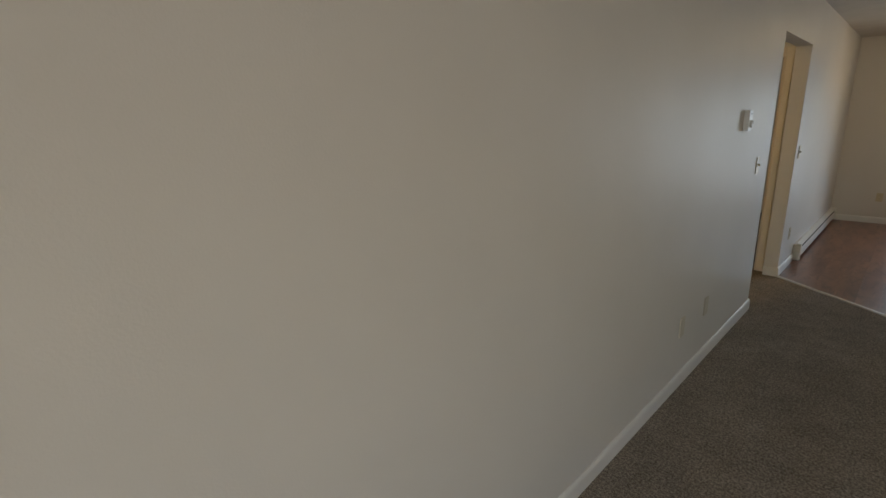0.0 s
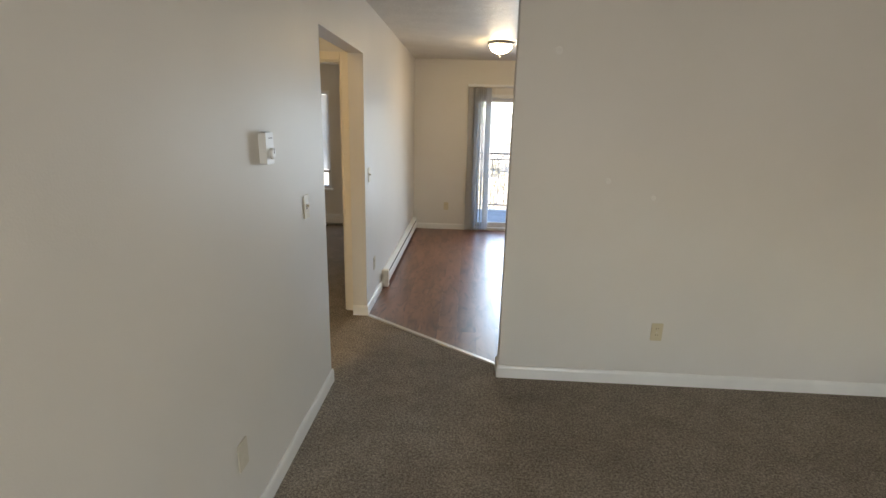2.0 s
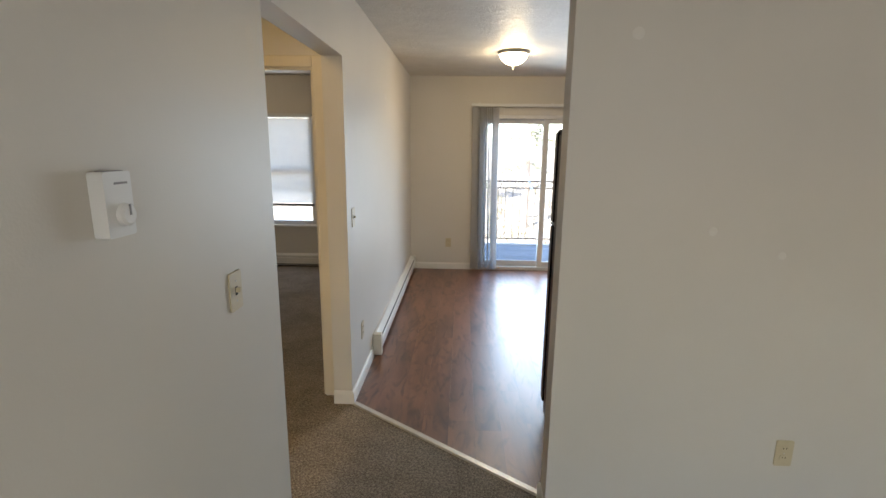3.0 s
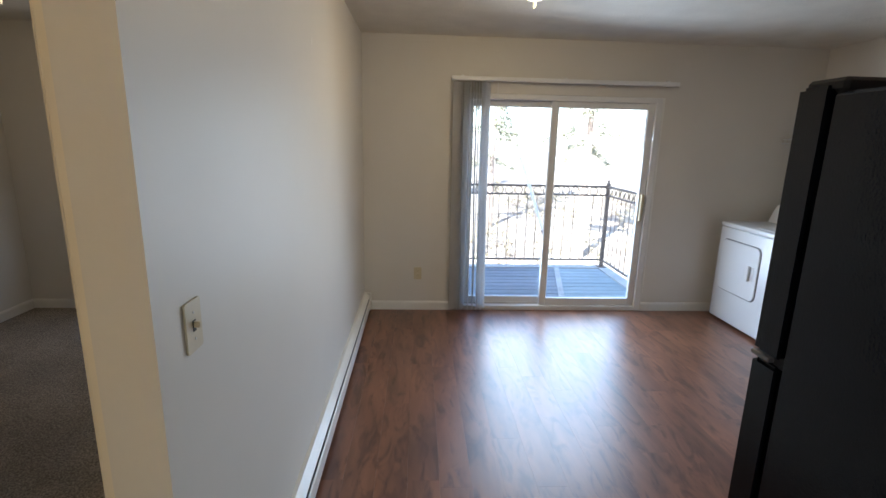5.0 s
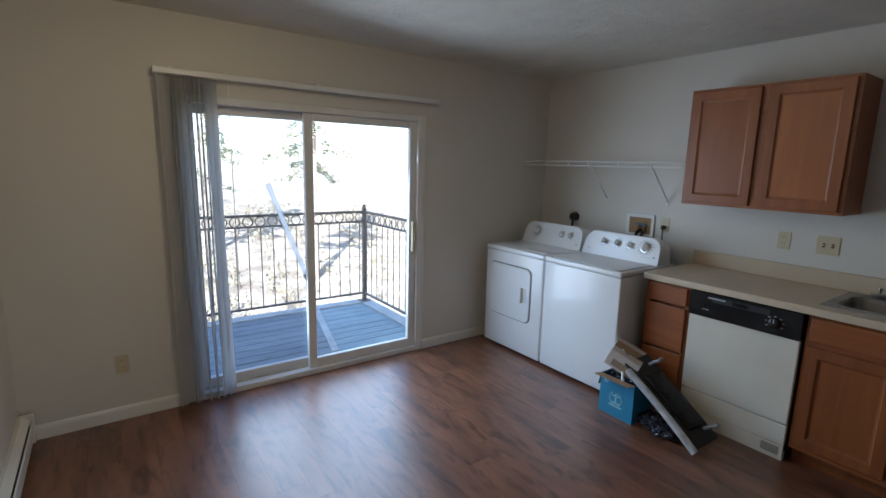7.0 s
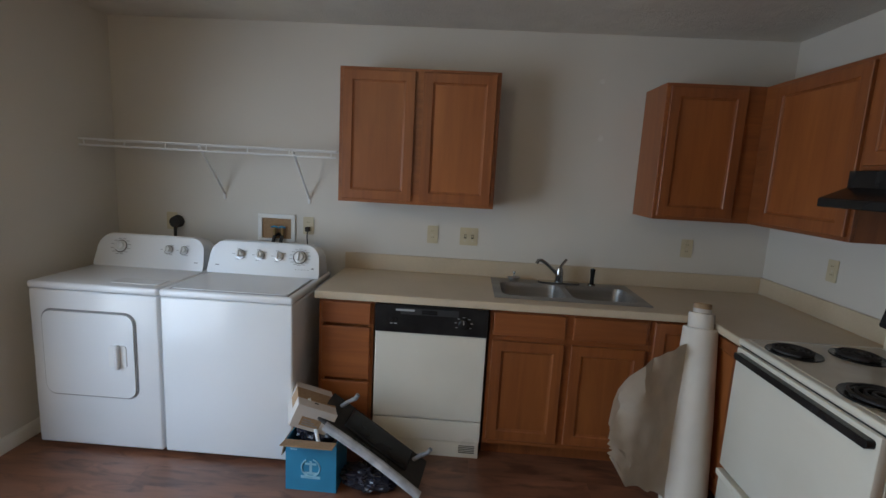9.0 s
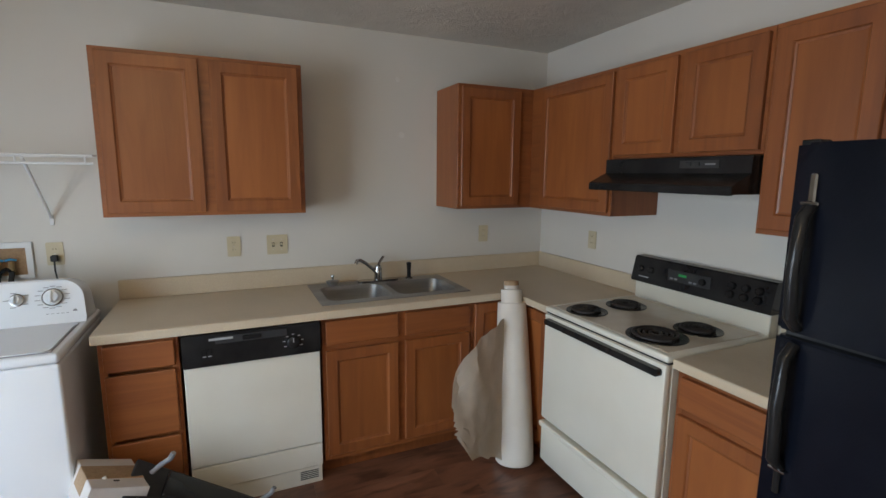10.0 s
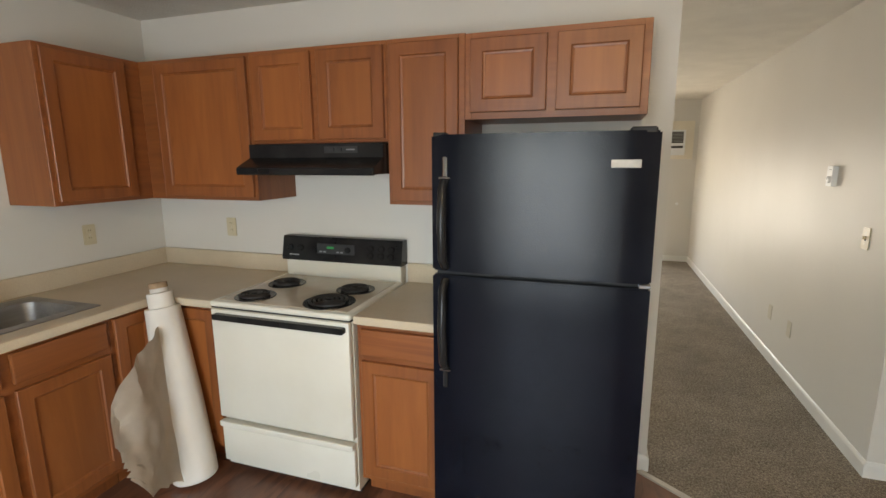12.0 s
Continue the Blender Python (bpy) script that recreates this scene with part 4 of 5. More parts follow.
for k in range(5):
    part("mode_mark", block(0.535 + k * 0.018, 0.546 + k * 0.018, 0.444, 0.449, 0.955, 0.959), INK, cn)
part("name_strip", block(0.26, 0.285, 0.443, 0.447, 0.944, 0.948), INK, cn, "illegible small print")

dy = laundry("clothes_dryer", FACE_WEST(3.285, 8.246), MW, "white front-loading clothes dryer beside the washer", "dryer")
bm = plate(bmesh.new(), rounded(0.075, 0.560, 0.315, 0.765, 0.05, 7), -0.012, 0.002)
dd = part("dryer_door", bm, WHITE, dy, smooth=True)
part("door_seam", tube(bmesh.new(), [(x, -0.001, z) for x, z in rounded(0.070, 0.565, 0.310, 0.770, 0.054, 7) + [(0.565, 0.716)]], 0.0055, 6), INK, dd)
bm = plate(bmesh.new(), rounded(0.425, 0.52, 0.485, 0.60, 0.012), -0.016, -0.011)
part("handle_recess", bm, WHITE_PLASTIC, dd)
part("door_handle", block(0.468, 0.490, -0.040, -0.014, 0.478, 0.608, bevel=0.008, seg=3), WHITE_PLASTIC, dd, smooth=True)
part("lint_slot_cover", block(0.40, 0.655, 0.06, 0.16, 0.914, 0.918, bevel=0.0015), WHITE, dy)
cn = console(dy, MW, 0.43, 0.60, 0.914, 1.098)
dial(cn, 0.165, 0.461, 1.030, 0.027, "cycle_dial", marks=12)
for x in (0.46, 0.555):
    dial(cn, x, 0.459, 1.026, 0.019, marks=3)
part("logo_mark", block(0.622, 0.645, 0.444, 0.448, 0.944, 0.962), INK, cn)
part("name_strip", block(0.44, 0.60, 0.440, 0.444, 0.928, 0.934), PALE_INK, cn, "illegible chrome lettering")

# ---- stove ----
sv = thing("stove", FACE_NORTH(3.108, 4.760), "cream freestanding electric coil stove with black controls", "stove")
SW, SD = 0.762, 4.760 - BY - 0.012
part("body", block(0.004, SW - 0.004, 0.004, SD, 0.04, 0.893), CREAM, sv)
part("plinth", block(0.02, SW - 0.02, 0.05, SD - 0.02, 0.001, 0.04), RUBBER, sv)
part("oven_door", block(0.006, SW - 0.006, -0.034, 0.003, 0.318, 0.885, bevel=0.008, seg=2), CREAM, sv, smooth=True)
dw2 = part("storage_drawer", block(0.006, SW - 0.006, -0.030, 0.003, 0.075, 0.296, bevel=0.008, seg=2), CREAM, sv, smooth=True)
part("drawer_lip", block(0.006, SW - 0.006, -0.046, -0.012, 0.270, 0.300, bevel=0.006, seg=2), CREAM, dw2)
part("door_handle", plate(bmesh.new(), rounded(0.035, SW - 0.02, 0.838, 0.867, 0.010), -0.060, -0.033), BLACK, sv, "long flat black handle")
ck = part("cooktop", block(0.0, SW, -0.030, SD - 0.062, 0.893, 0.922, bevel=0.010, seg=3), CREAM, sv, smooth=True)
part("cooktop_inlay", block(0.03, SW - 0.03, 0.0, SD - 0.085, 0.922, 0.9245, bevel=0.001), TAN_TOP, ck)
part("front_gap", block(0.004, SW - 0.004, -0.020, 0.004, 0.8855, 0.8925), RUBBER, sv)
for (bx, by), r in (((0.170, 0.095), 0.078), ((0.170, 0.350), 0.078), ((0.590, 0.345), 0.078), ((0.575, 0.115), 0.102)):
    bn = part("drip_pan", lathe(bmesh.new(), [(r + 0.022, 0.9246), (r + 0.020, 0.929), (r + 0.006, 0.928), (r - 0.01, 0.9255), (0, 0.9252)], (bx, by, 0), 28), BLACK, sv, smooth=True)
    turns, pts = 4.0, []
    for k in range(int(turns * 22)):
        q = k / (turns * 22)
        w = q * turns * 2 * math.pi
        rr = 0.014 + (r - 0.014) * q
        pts.append((bx + rr * math.cos(w), by + rr * math.sin(w), 0.936))
    part("burner_coil", tube(bmesh.new(), pts, 0.0062, 6), COIL, bn, smooth=True)
part("backguard", block(0.012, SW - 0.012, SD - 0.062, SD, 0.893, 1.03, bevel=0.006, seg=2), CREAM, sv)
bm = bmesh.new()
prism(bm, [(SD - 0.080, 1.012), (SD - 0.086, 1.022), (SD - 0.060, 1.142), (SD - 0.052, 1.150), (SD, 1.150), (SD, 1.012)], 0.0, SW)
cp = part("control_panel", bm, BLACK, sv)
pz = lambda z: SD - 0.086 + (z - 1.022) * 0.2167
for x in (0.055, 0.125, 0.575, 0.640, 0.700):
    for z in ((1.085,) if x < 0.2 else (1.06, 1.10)):
        part("control_knob", lathe(bmesh.new(), [(0.019, 0), (0.017, 0.012), (0.012, 0.016), (0, 0.016)], (x, pz(z), z), 18, pose(0, 0, 0, 78)), BLACK, cp, smooth=True)
part("display_window", block(0.235, 0.475, pz(1.085) - 0.006, pz(1.085) + 0.002, 1.055, 1.115, bevel=0.001), RUBBER, cp)
part("clock_display", block(0.300, 0.345, pz(1.085) - 0.008, pz(1.085) - 0.006, 1.088, 1.100), GREEN, cp, "faint green lit digits")
part("clock_knob", lathe(bmesh.new(), [(0.017, 0), (0.015, 0.014), (0, 0.015)], (0.435, pz(1.085) - 0.006, 1.085), 18, pose(0, 0, 0, 78)), BLACK, cp, smooth=True)
for x in (0.26, 0.285, 0.37, 0.395):
    part("button", block(x - 0.008, x + 0.008, pz(1.075) - 0.008, pz(1.075) - 0.002, 1.066, 1.074), INK, cp)
part("name_strip", block(0.05, 0.115, pz(1.045) - 0.002, pz(1.045) + 0.001, 1.042, 1.047), PALE_INK, cp, "illegible pale lettering")

# ---- range hood ----
hd = thing("range_hood", FACE_NORTH(3.052, BY + 0.48), "black under-cabinet range hood above the stove", "range hood")
bm = bmesh.new()
prism(bm, [(0.0, 1.528), (0.0, 1.552), (0.10, 1.598), (0.10, 1.664), (0.478, 1.664), (0.478, 1.528), (0.47, 1.520), (0.01, 1.520)], 0.002, 0.748)
hb = part("hood_body", bm, BLACK, hd)
part("front_lip", block(0.0, 0.75, -0.006, 0.012, 1.516, 1.550, bevel=0.004), BLACK, hd)
pl = part("switch_plate", block(0.44, 0.62, 0.096, 0.101, 1.618, 1.650), RUBBER, hb)
for x in (0.47, 0.51):
    part("rocker_switch", block(x, x + 0.026, 0.091, 0.097, 1.626, 1.643, bevel=0.002), RUBBER, pl)
part("name_strip", block(0.56, 0.605, 0.0945, 0.096, 1.631, 1.637), INK, pl, "illegible pale lettering")
part("filter", block(0.20, 0.56, 0.15, 0.40, 1.514, 1.5205), STEEL, hd)

# ---- fridge ----
fr = thing("fridge", FACE_NORTH(1.924, 4.905), "black textured top-freezer fridge, doors closed", "fridge")
RW = 0.757
part("cabinet_body", block(0.006, RW - 0.006, 0.075, 0.74, 0.03, 1.660, bevel=0.006), FRIDGE, fr)
part("grille", block(0.02, RW - 0.02, 0.05, 0.075, 0.012, 0.085), RUBBER, fr)
for x in (0.06, RW - 0.06):
    for y in (0.11, 0.68):
        part("roller_foot", rod(bmesh.new(), (x, y, 0.0), (x, y, 0.031), 0.018), RUBBER, fr)


def fridge_door(name, z0, z1):
    bm = bmesh.new()
    n = 14
    prof = [(0.0, 0.068)] + [(RW * k / n, -0.010 * math.sin(math.pi * k / n) + (0.010 if k in (0, n) else 0.0)) for k in range(n + 1)] + [(RW, 0.068)]
    lo = [bm.verts.new((x, y, z0)) for x, y in prof]
    hi = [bm.verts.new((x, y, z1)) for x, y in prof]
    m = len(prof)
    for k in range(m):
        bm.faces.new((lo[k], lo[(k + 1) % m], hi[(k + 1) % m], hi[k]))
    bm.faces.new(list(reversed(lo)))
    bm.faces.new(hi)
    bmesh.ops.recalc_face_normals(bm, faces=bm.faces)
    es = [ed for ed in bm.edges if abs(ed.verts[0].co.z - ed.verts[1].co.z) < 1e-6]
    bmesh.ops.bevel(bm, geom=es, offset=0.006, segments=2, affect="EDGES")
    return part(name, bm, FRIDGE, fr, smooth=True)


fz = fridge_door("freezer_door", 1.178, 1.672)
fd = fridge_door("fridge_door", 0.09, 1.162)
part("door_gasket", block(0.012, RW - 0.012, 0.03, 0.075, 1.160, 1.180), RUBBER, fr)
for dr_, za, zb in ((fz, 1.195, 1.515), (fd, 0.800, 1.145)):
    up = dr_ is fz
    pts = [(0.055, -0.004, za), (0.053, -0.034, za + 0.03), (0.052, -0.044, (za + zb) / 2), (0.053, -0.034, zb - 0.03), (0.055, -0.004, zb)]
    bm = tube(bmesh.new(), pts, 0.0165, 12)
    hl = part("door_handle", bm, BLACK, dr_, "long bowed black handle", smooth=True)
    z = zb + 0.005 if up else za - 0.005
    part("handle_cap", block(0.035, 0.078, -0.022, -0.002, z - 0.004, z + 0.004, bevel=0.002), CHROME, hl, "chrome end bracket")
    part("handle_trim", block(0.046, 0.064, -0.014, -0.003, min(z, z + (0.075 if up else -0.075)), max(z, z + (0.075 if up else -0.075)), bevel=0.004), CHROME if up else BLACK, hl)
part("name_badge", block(0.612, 0.702, -0.0125, -0.004, 1.556, 1.582, bevel=0.002), LABEL, fz, "silver badge with illegible print")
part("hinge_cover", block(0.665, 0.745, 0.006, 0.09, 1.660, 1.684, bevel=0.006), RUBBER, fr)
part("hinge_cover", block(0.005, 0.05, 0.01, 0.06, 1.660, 1.680, bevel=0.003), BLACK, fr)
part("middle_hinge", block(0.72, 0.757, 0.0, 0.05, 1.165, 1.175, bevel=0.002), INK, fr)

# ---- wall fittings ----


def wall_plate(name, m, label, kind="outlet", gangs=1, mat=IVORY, group=""):
    """An electrical plate: its front looks along -y of its own axes, centred on the origin."""
    ob = thing(name, m, label, "outlet" if kind == "outlet" else "light switch", group)
    w = 0.070 + 0.046 * (gangs - 1)
    bm = plate(bmesh.new(), rounded(-w / 2, w / 2, -0.0575, 0.0575, 0.006, 3), -0.006, -0.001)
    part("cover_plate", bm, mat, ob)
    for g in range(gangs):
        x = (g - (gangs - 1) / 2) * 0.046
        if kind == "outlet":
            for z in (-0.021, 0.021):
                s = part("socket", plate(bmesh.new(), rounded(x - 0.0165, x + 0.0165, z - 0.0145, z + 0.0145, 0.010, 4), -0.008, -0.0055), mat, ob)
                for dx in (-0.006, 0.006):
                    part("slot", block(x + dx - 0.001, x + dx + 0.001, -0.0088, -0.0078, z - 0.001, z + 0.007), SLOT, s)
            part("screw", rod(bmesh.new(), (x, -0.0075, 0), (x, -0.0055, 0), 0.003, sides=8), NICKEL, ob)
        elif kind == "switch":
            part("toggle", block(x - 0.005, x + 0.005, -0.020, -0.0055, -0.004, 0.010, bevel=0.002), mat, ob)
            part("toggle_slot", block(x - 0.007, x + 0.007, -0.0068, -0.0058, -0.013, 0.013), SLOT, ob)
            for z in (-0.03, 0.03):
                part("screw", rod(bmesh.new(), (x, -0.0075, z), (x, -0.0055, z), 0.003, sides=8), NICKEL, ob)
    return ob


OUT = "ivory wall outlets"
wall_plate("wall_outlet", FACE_SOUTH(2.008, PY, 0.364), "ivory duplex outlet low on the partition wall", group=OUT)
wall_plate("wall_outlet", FACE_SOUTH(0.495, KY, 0.357), "ivory duplex outlet beside the sliding door", group=OUT)
wall_plate("wall_outlet", FACE_WEST(KX, 6.235, 1.167), "ivory duplex outlet above the worktop", group=OUT)
wall_plate("wall_switch", FACE_WEST(KX, 5.999, 1.167), "ivory double switch plate above the worktop", "switch", 2)
wall_plate("wall_outlet", FACE_WEST(KX, 4.612, 1.174), "ivory outlet near the kitchen corner", group=OUT)
wall_plate("wall_outlet", FACE_NORTH(3.543, BY, 1.175), "small ivory outlet on the stove wall", group=OUT)
wall_plate("wall_outlet", FACE_EAST(0, 5.235, 0.362), "ivory outlet above the kitchen baseboard", group=OUT)
wall_plate("wall_switch", FACE_EAST(0, 5.05, 1.160), "ivory light switch beside the hall opening", "switch")
wall_plate("wall_switch", FACE_EAST(0, 3.507, 1.166), "ivory light switch near the hall opening", "switch")
wall_plate("wall_outlet", FACE_EAST(HX, 2.65, 0.30), "ivory outlet low on the hall wall", group=OUT)
for y in (2.676, 2.262):
    wall_plate("blank_wall_plate", FACE_EAST(0, y, 0.376), "blank plate painted over in yellowed wall paint", "blank", mat=STAIN, group="painted blank plates")
# washer outlet with plug and cord; dryer plug
wo = wall_plate("wall_outlet", FACE_WEST(KX, 7.058, 1.175), "ivory outlet with a black plug and cord", group=OUT)
part("plug", block(-0.014, 0.014, -0.040, -0.008, -0.036, -0.006, bevel=0.005, seg=2), RUBBER, wo)
part("cord", tube(bmesh.new(), [(0, -0.03, -0.035), (0.0, -0.034, -0.08), (0.006, -0.03, -0.14), (0.03, -0.04, -0.22), (0.07, -0.06, -0.30)], 0.004, 7), RUBBER, wo)
dp = wall_plate("wall_outlet", FACE_WEST(KX, 7.985, 1.155), "ivory dryer outlet with a heavy black plug", "blank")
part("plug", rod(bmesh.new(), (0.045, -0.006, 0.0), (0.045, -0.052, -0.004), 0.042, 0.036, 16), RUBBER, dp, smooth=True)
part("cord", tube(bmesh.new(), [(0.045, -0.045, -0.03), (0.047, -0.05, -0.09), (0.05, -0.05, -0.16), (0.05, -0.06, -0.30)], 0.010, 8), RUBBER, dp)
# washer supply box
wb = thing("washer_supply_box", FACE_WEST(KX, 7.270, 1.150), "white recessed washer supply box with two valves", "valve box")
bm = bmesh.new()
for s in ((-0.125, 0.125, 0.062, 0.090), (-0.125, 0.125, -0.090, -0.072), (-0.125, -0.098, -0.072, 0.062), (0.098, 0.125, -0.072, 0.062)):
    box(bm, s[0], s[1], -0.014, -0.001, s[2], s[3], bevel=0.002)
part("box_frame", bm, WHITE_PLASTIC, wb)
part("box_back", block(-0.098, 0.098, -0.004, -0.001, -0.072, 0.062), CARD, wb, "tan recessed back")
for x, c in ((-0.005, BLACK), (0.045, BLACK)):
    v = part("valve", rod(bmesh.new(), (x, -0.03, -0.055), (x, -0.03, 0.0), 0.011), BRASS, wb)
    hnd = bmesh.new()
    tube(hnd, [(x - 0.022, -0.034, 0.005), (x, -0.036, 0.012), (x + 0.022, -0.034, 0.005)], 0.006, 6)
    part("valve_handle", hnd, CARD_BLUE, v)
    part("hose", tube(bmesh.new(), [(x, -0.03, -0.05), (x - 0.004, -0.045, -0.085), (x - 0.01, -0.045, -0.20)], 0.012, 8), RUBBER, wb)
part("valve_elbow", tube(bmesh.new(), [(0.0, -0.03, -0.05), (0.025, -0.04, -0.035), (0.05, -0.03, -0.05)], 0.010, 8), BLACK, wb)

# thermostat
th = thing("thermostat", FACE_EAST(0, 3.045, 1.474), "white wall thermostat with a round dial", "thermostat")
part("case", plate(bmesh.new(), rounded(-0.036, 0.036, -0.060, 0.060, 0.006, 3), -0.030, -0.001), WHITE_PLASTIC, th)
part("dial", lathe(bmesh.new(), [(0.022, 0), (0.021, 0.008), (0.016, 0.012), (0, 0.012)], (0.008, -0.030, -0.020), 24, pose(0, 0, 0, 90)), WHITE_PLASTIC, th, smooth=True)
part("pointer", block(0.006, 0.010, -0.0435, -0.0415, -0.02, 0.0), INK, th)
part("scale_window", block(-0.010, 0.024, -0.0312, -0.0295, 0.037, 0.041), INK, th, "small unreadable scale")
part("side_vents", block(-0.026, 0.026, -0.024, -0.009, 0.060, 0.0612), INK, th)

# baseboard heater along the kitchen wall
hy0, hy1 = 5.60, 8.33


def baseboard_heater(m, length, label):
    ob = thing("baseboard_heater", m, label, "heater")
    bm = bmesh.new()
    prism(bm, [(-0.001, 0.012), (-0.001, 0.172), (-0.020, 0.176), (-0.052, 0.150), (-0.052, 0.142), (-0.018, 0.160), (-0.012, 0.150), (-0.012, 0.012)], 0.03, length)
    part("back_panel", bm, TRIM, ob)
    bm = bmesh.new()
    prism(bm, [(-0.060, 0.040), (-0.062, 0.120), (-0.056, 0.128), (-0.052, 0.120), (-0.050, 0.040)], 0.03, length)
    part("front_panel", bm, TRIM, ob)
    part("dark_fin_slot", block(0.035, length - 0.005, -0.048, -0.013, 0.03, 0.120), SLOT, ob)
    part("end_cap", block(0.0, 0.055, -0.068, -0.001, 0.008, 0.178, bevel=0.005, seg=2), CREAM_TRIM, ob, "cream metal end cap")
    part("end_cap", block(length - 0.03, length, -0.066, -0.001, 0.008, 0.178, bevel=0.005, seg=2), TRIM, ob)
    return ob


baseboard_heater(FACE_EAST(0, hy0), hy1 - hy0, "white electric baseboard heater along the kitchen wall")
baseboard_heater(FACE_SOUTH(-2.4, KY), 2.2, "white baseboard heater under the bedroom window")

# plaster patches and a picture nail
for m, r, lab in ((FACE_WEST(KX, 5.243, 2.168), 0.016, ""), (FACE_WEST(KX, 5.218, 1.83), 0.02, ""), (FACE_EAST(0, 6.383, 1.993), 0.022, ""), (FACE_SOUTH(1.266, PY, 1.98), 0.022, ""), (FACE_SOUTH(1.607, PY, 1.284), 0.018, ""), (FACE_SOUTH(1.875, PY, 1.194), 0.016, "")):
    bm = bmesh.new()
    lathe(bm, [(r, -0.0003), (r * 0.8, 0.0012), (0, 0.0015)], (0, -0.0005, 0), 14, pose(0, 0, 0, 90))
    ob = part("spackle_patch", bm, SPACKLE)
    ob.matrix_basis = m
    tagged(ob, "small white spackle patch on the painted wall", "wall patch", "spackle patches")

# ceiling lamps


def dome_light(x, y, label, glass=LAMP_GLASS):
    ob = thing("ceiling_light", pose(x, y, H), label, "ceiling light", "dome ceiling lights")
    part("pan", lathe(bmesh.new(), [(0, -0.0005), (0.140, -0.0005), (0.145, -0.012), (0.136, -0.028), (0.126, -0.032)], sides=40), NICKEL, ob, "brushed nickel rim", smooth=True)
    part("glass_bowl", lathe(bmesh.new(), [(0.125, -0.030), (0.121, -0.045), (0.104, -0.075), (0.070, -0.100), (0.035, -0.113), (0.012, -0.116)], sides=40), glass, ob, "lit frosted glass bowl", smooth=True)
    part("finial", lathe(bmesh.new(), [(0.012, -0.115), (0.014, -0.122), (0.008, -0.134), (0.009, -0.146), (0.006, -0.160), (0, -0.164)], sides=14), NICKEL, ob, smooth=True)
    return ob


dome_light(1.108, 6.82, "nickel rimmed ceiling light with a lit glass bowl")
dome_light(-1.93, 7.17, "lit glass dome ceiling light in the bedroom", DIM_GLASS)
dome_light(-0.50, 3.0, "lit glass dome ceiling light in the hall", WARM_GLASS)

# wire shelf over the laundry machines
sh = thing("wire_shelf", FACE_WEST(KX, 8.352, 1.655), "white coated wire shelf over the laundry machines", "shelf")
L = 8.352 - 6.800
for y, z in ((-0.300, 0), (-0.300, -0.036), (-0.008, 0), (-0.15, -0.004)):
    part("long_wire", rod(bmesh.new(), (0.0, y, z), (L, y, z), 0.0058 if y == -0.300 else 0.0035, sides=8), WHITE_PLASTIC, sh)
bm = bmesh.new()
for k in range(61):
    x = 0.01 + (L - 0.02) * k / 60
    rod(bm, (x, -0.006, 0.004), (x, -0.300, 0.004), 0.0016, sides=5)
tagged(part("cross_wires", bm, WHITE_PLASTIC, sh), kind="stuff")
for k in range(7):
    x = 0.03 + (L - 0.06) * k / 6
    part("lip_wire", rod(bmesh.new(), (x, -0.300, 0), (x, -0.300, -0.036), 0.004, sides=6), WHITE_PLASTIC, sh)
for y in (7.62, 7.055):
    x = 8.352 - y
    br = part("brace", rod(bmesh.new(), (x, -0.006, -0.30), (x, -0.296, -0.012), 0.0068, sides=8), WHITE_PLASTIC, sh)
    part("brace_foot", block(x - 0.009, x + 0.009, -0.007, -0.001, -0.335, -0.285, bevel=0.002), WHITE_PLASTIC, br)

# vertical blinds, drawn aside
vb_ = thing("vertical_blinds", pose(0, KY, 0), "grey vertical blinds stacked beside the sliding door", "blinds")
hr = part("head_rail", block(0.765, 2.75, -0.075, -0.035, 2.078, 2.112, bevel=0.003), WHITE_PLASTIC, vb_)
for x in (0.86, 1.75, 2.66):
    part("rail_bracket", block(x - 0.012, x + 0.012, -0.055, -0.001, 2.108, 2.124, bevel=0.002), WHITE_PLASTIC, hr)
rng = random.Random(4)
for k in range(12):
    x = 0.812 + k * 0.0245
    tilt = radians((76 if 1 < k < 10 else 48) + rng.uniform(-10, 8))
    bm = bmesh.new()
    n, wv = 6, 0.044
    rows = []
    for z, sw in ((0.025, rng.uniform(-0.012, 0.022)), (1.0, rng.uniform(-0.004, 0.006)), (2.066, 0)):
        row = []
        for j in range(n + 1):
            u = (j / n - 0.5) * 2 * wv
            bow = 0.008 * (1 - (u / wv) ** 2)
            row.append(bm.verts.new((x + u * math.cos(tilt) - bow * math.sin(tilt) + sw + (0.018 if z < 0.5 else 0.006 if z < 1.5 else 0), -0.056 + u * math.sin(tilt) * 0.95 + bow * math.cos(tilt), z)))
        rows.append(row)
    for a_, b_ in zip(rows, rows[1:]):
        for j in range(n):
            bm.faces.new((a_[j], a_[j + 1], b_[j + 1], b_[j]))
    bmesh.ops.solidify(bm, geom=bm.faces, thickness=0.0009)
    part("vane", bm, VANE, vb_, smooth=True)
part("bead_chain", tube(bmesh.new(), [(1.16, -0.085, 2.07), (1.165, -0.086, 1.2), (1.17, -0.085, 0.75)], 0.0022, 5), WHITE_PLASTIC, vb_)

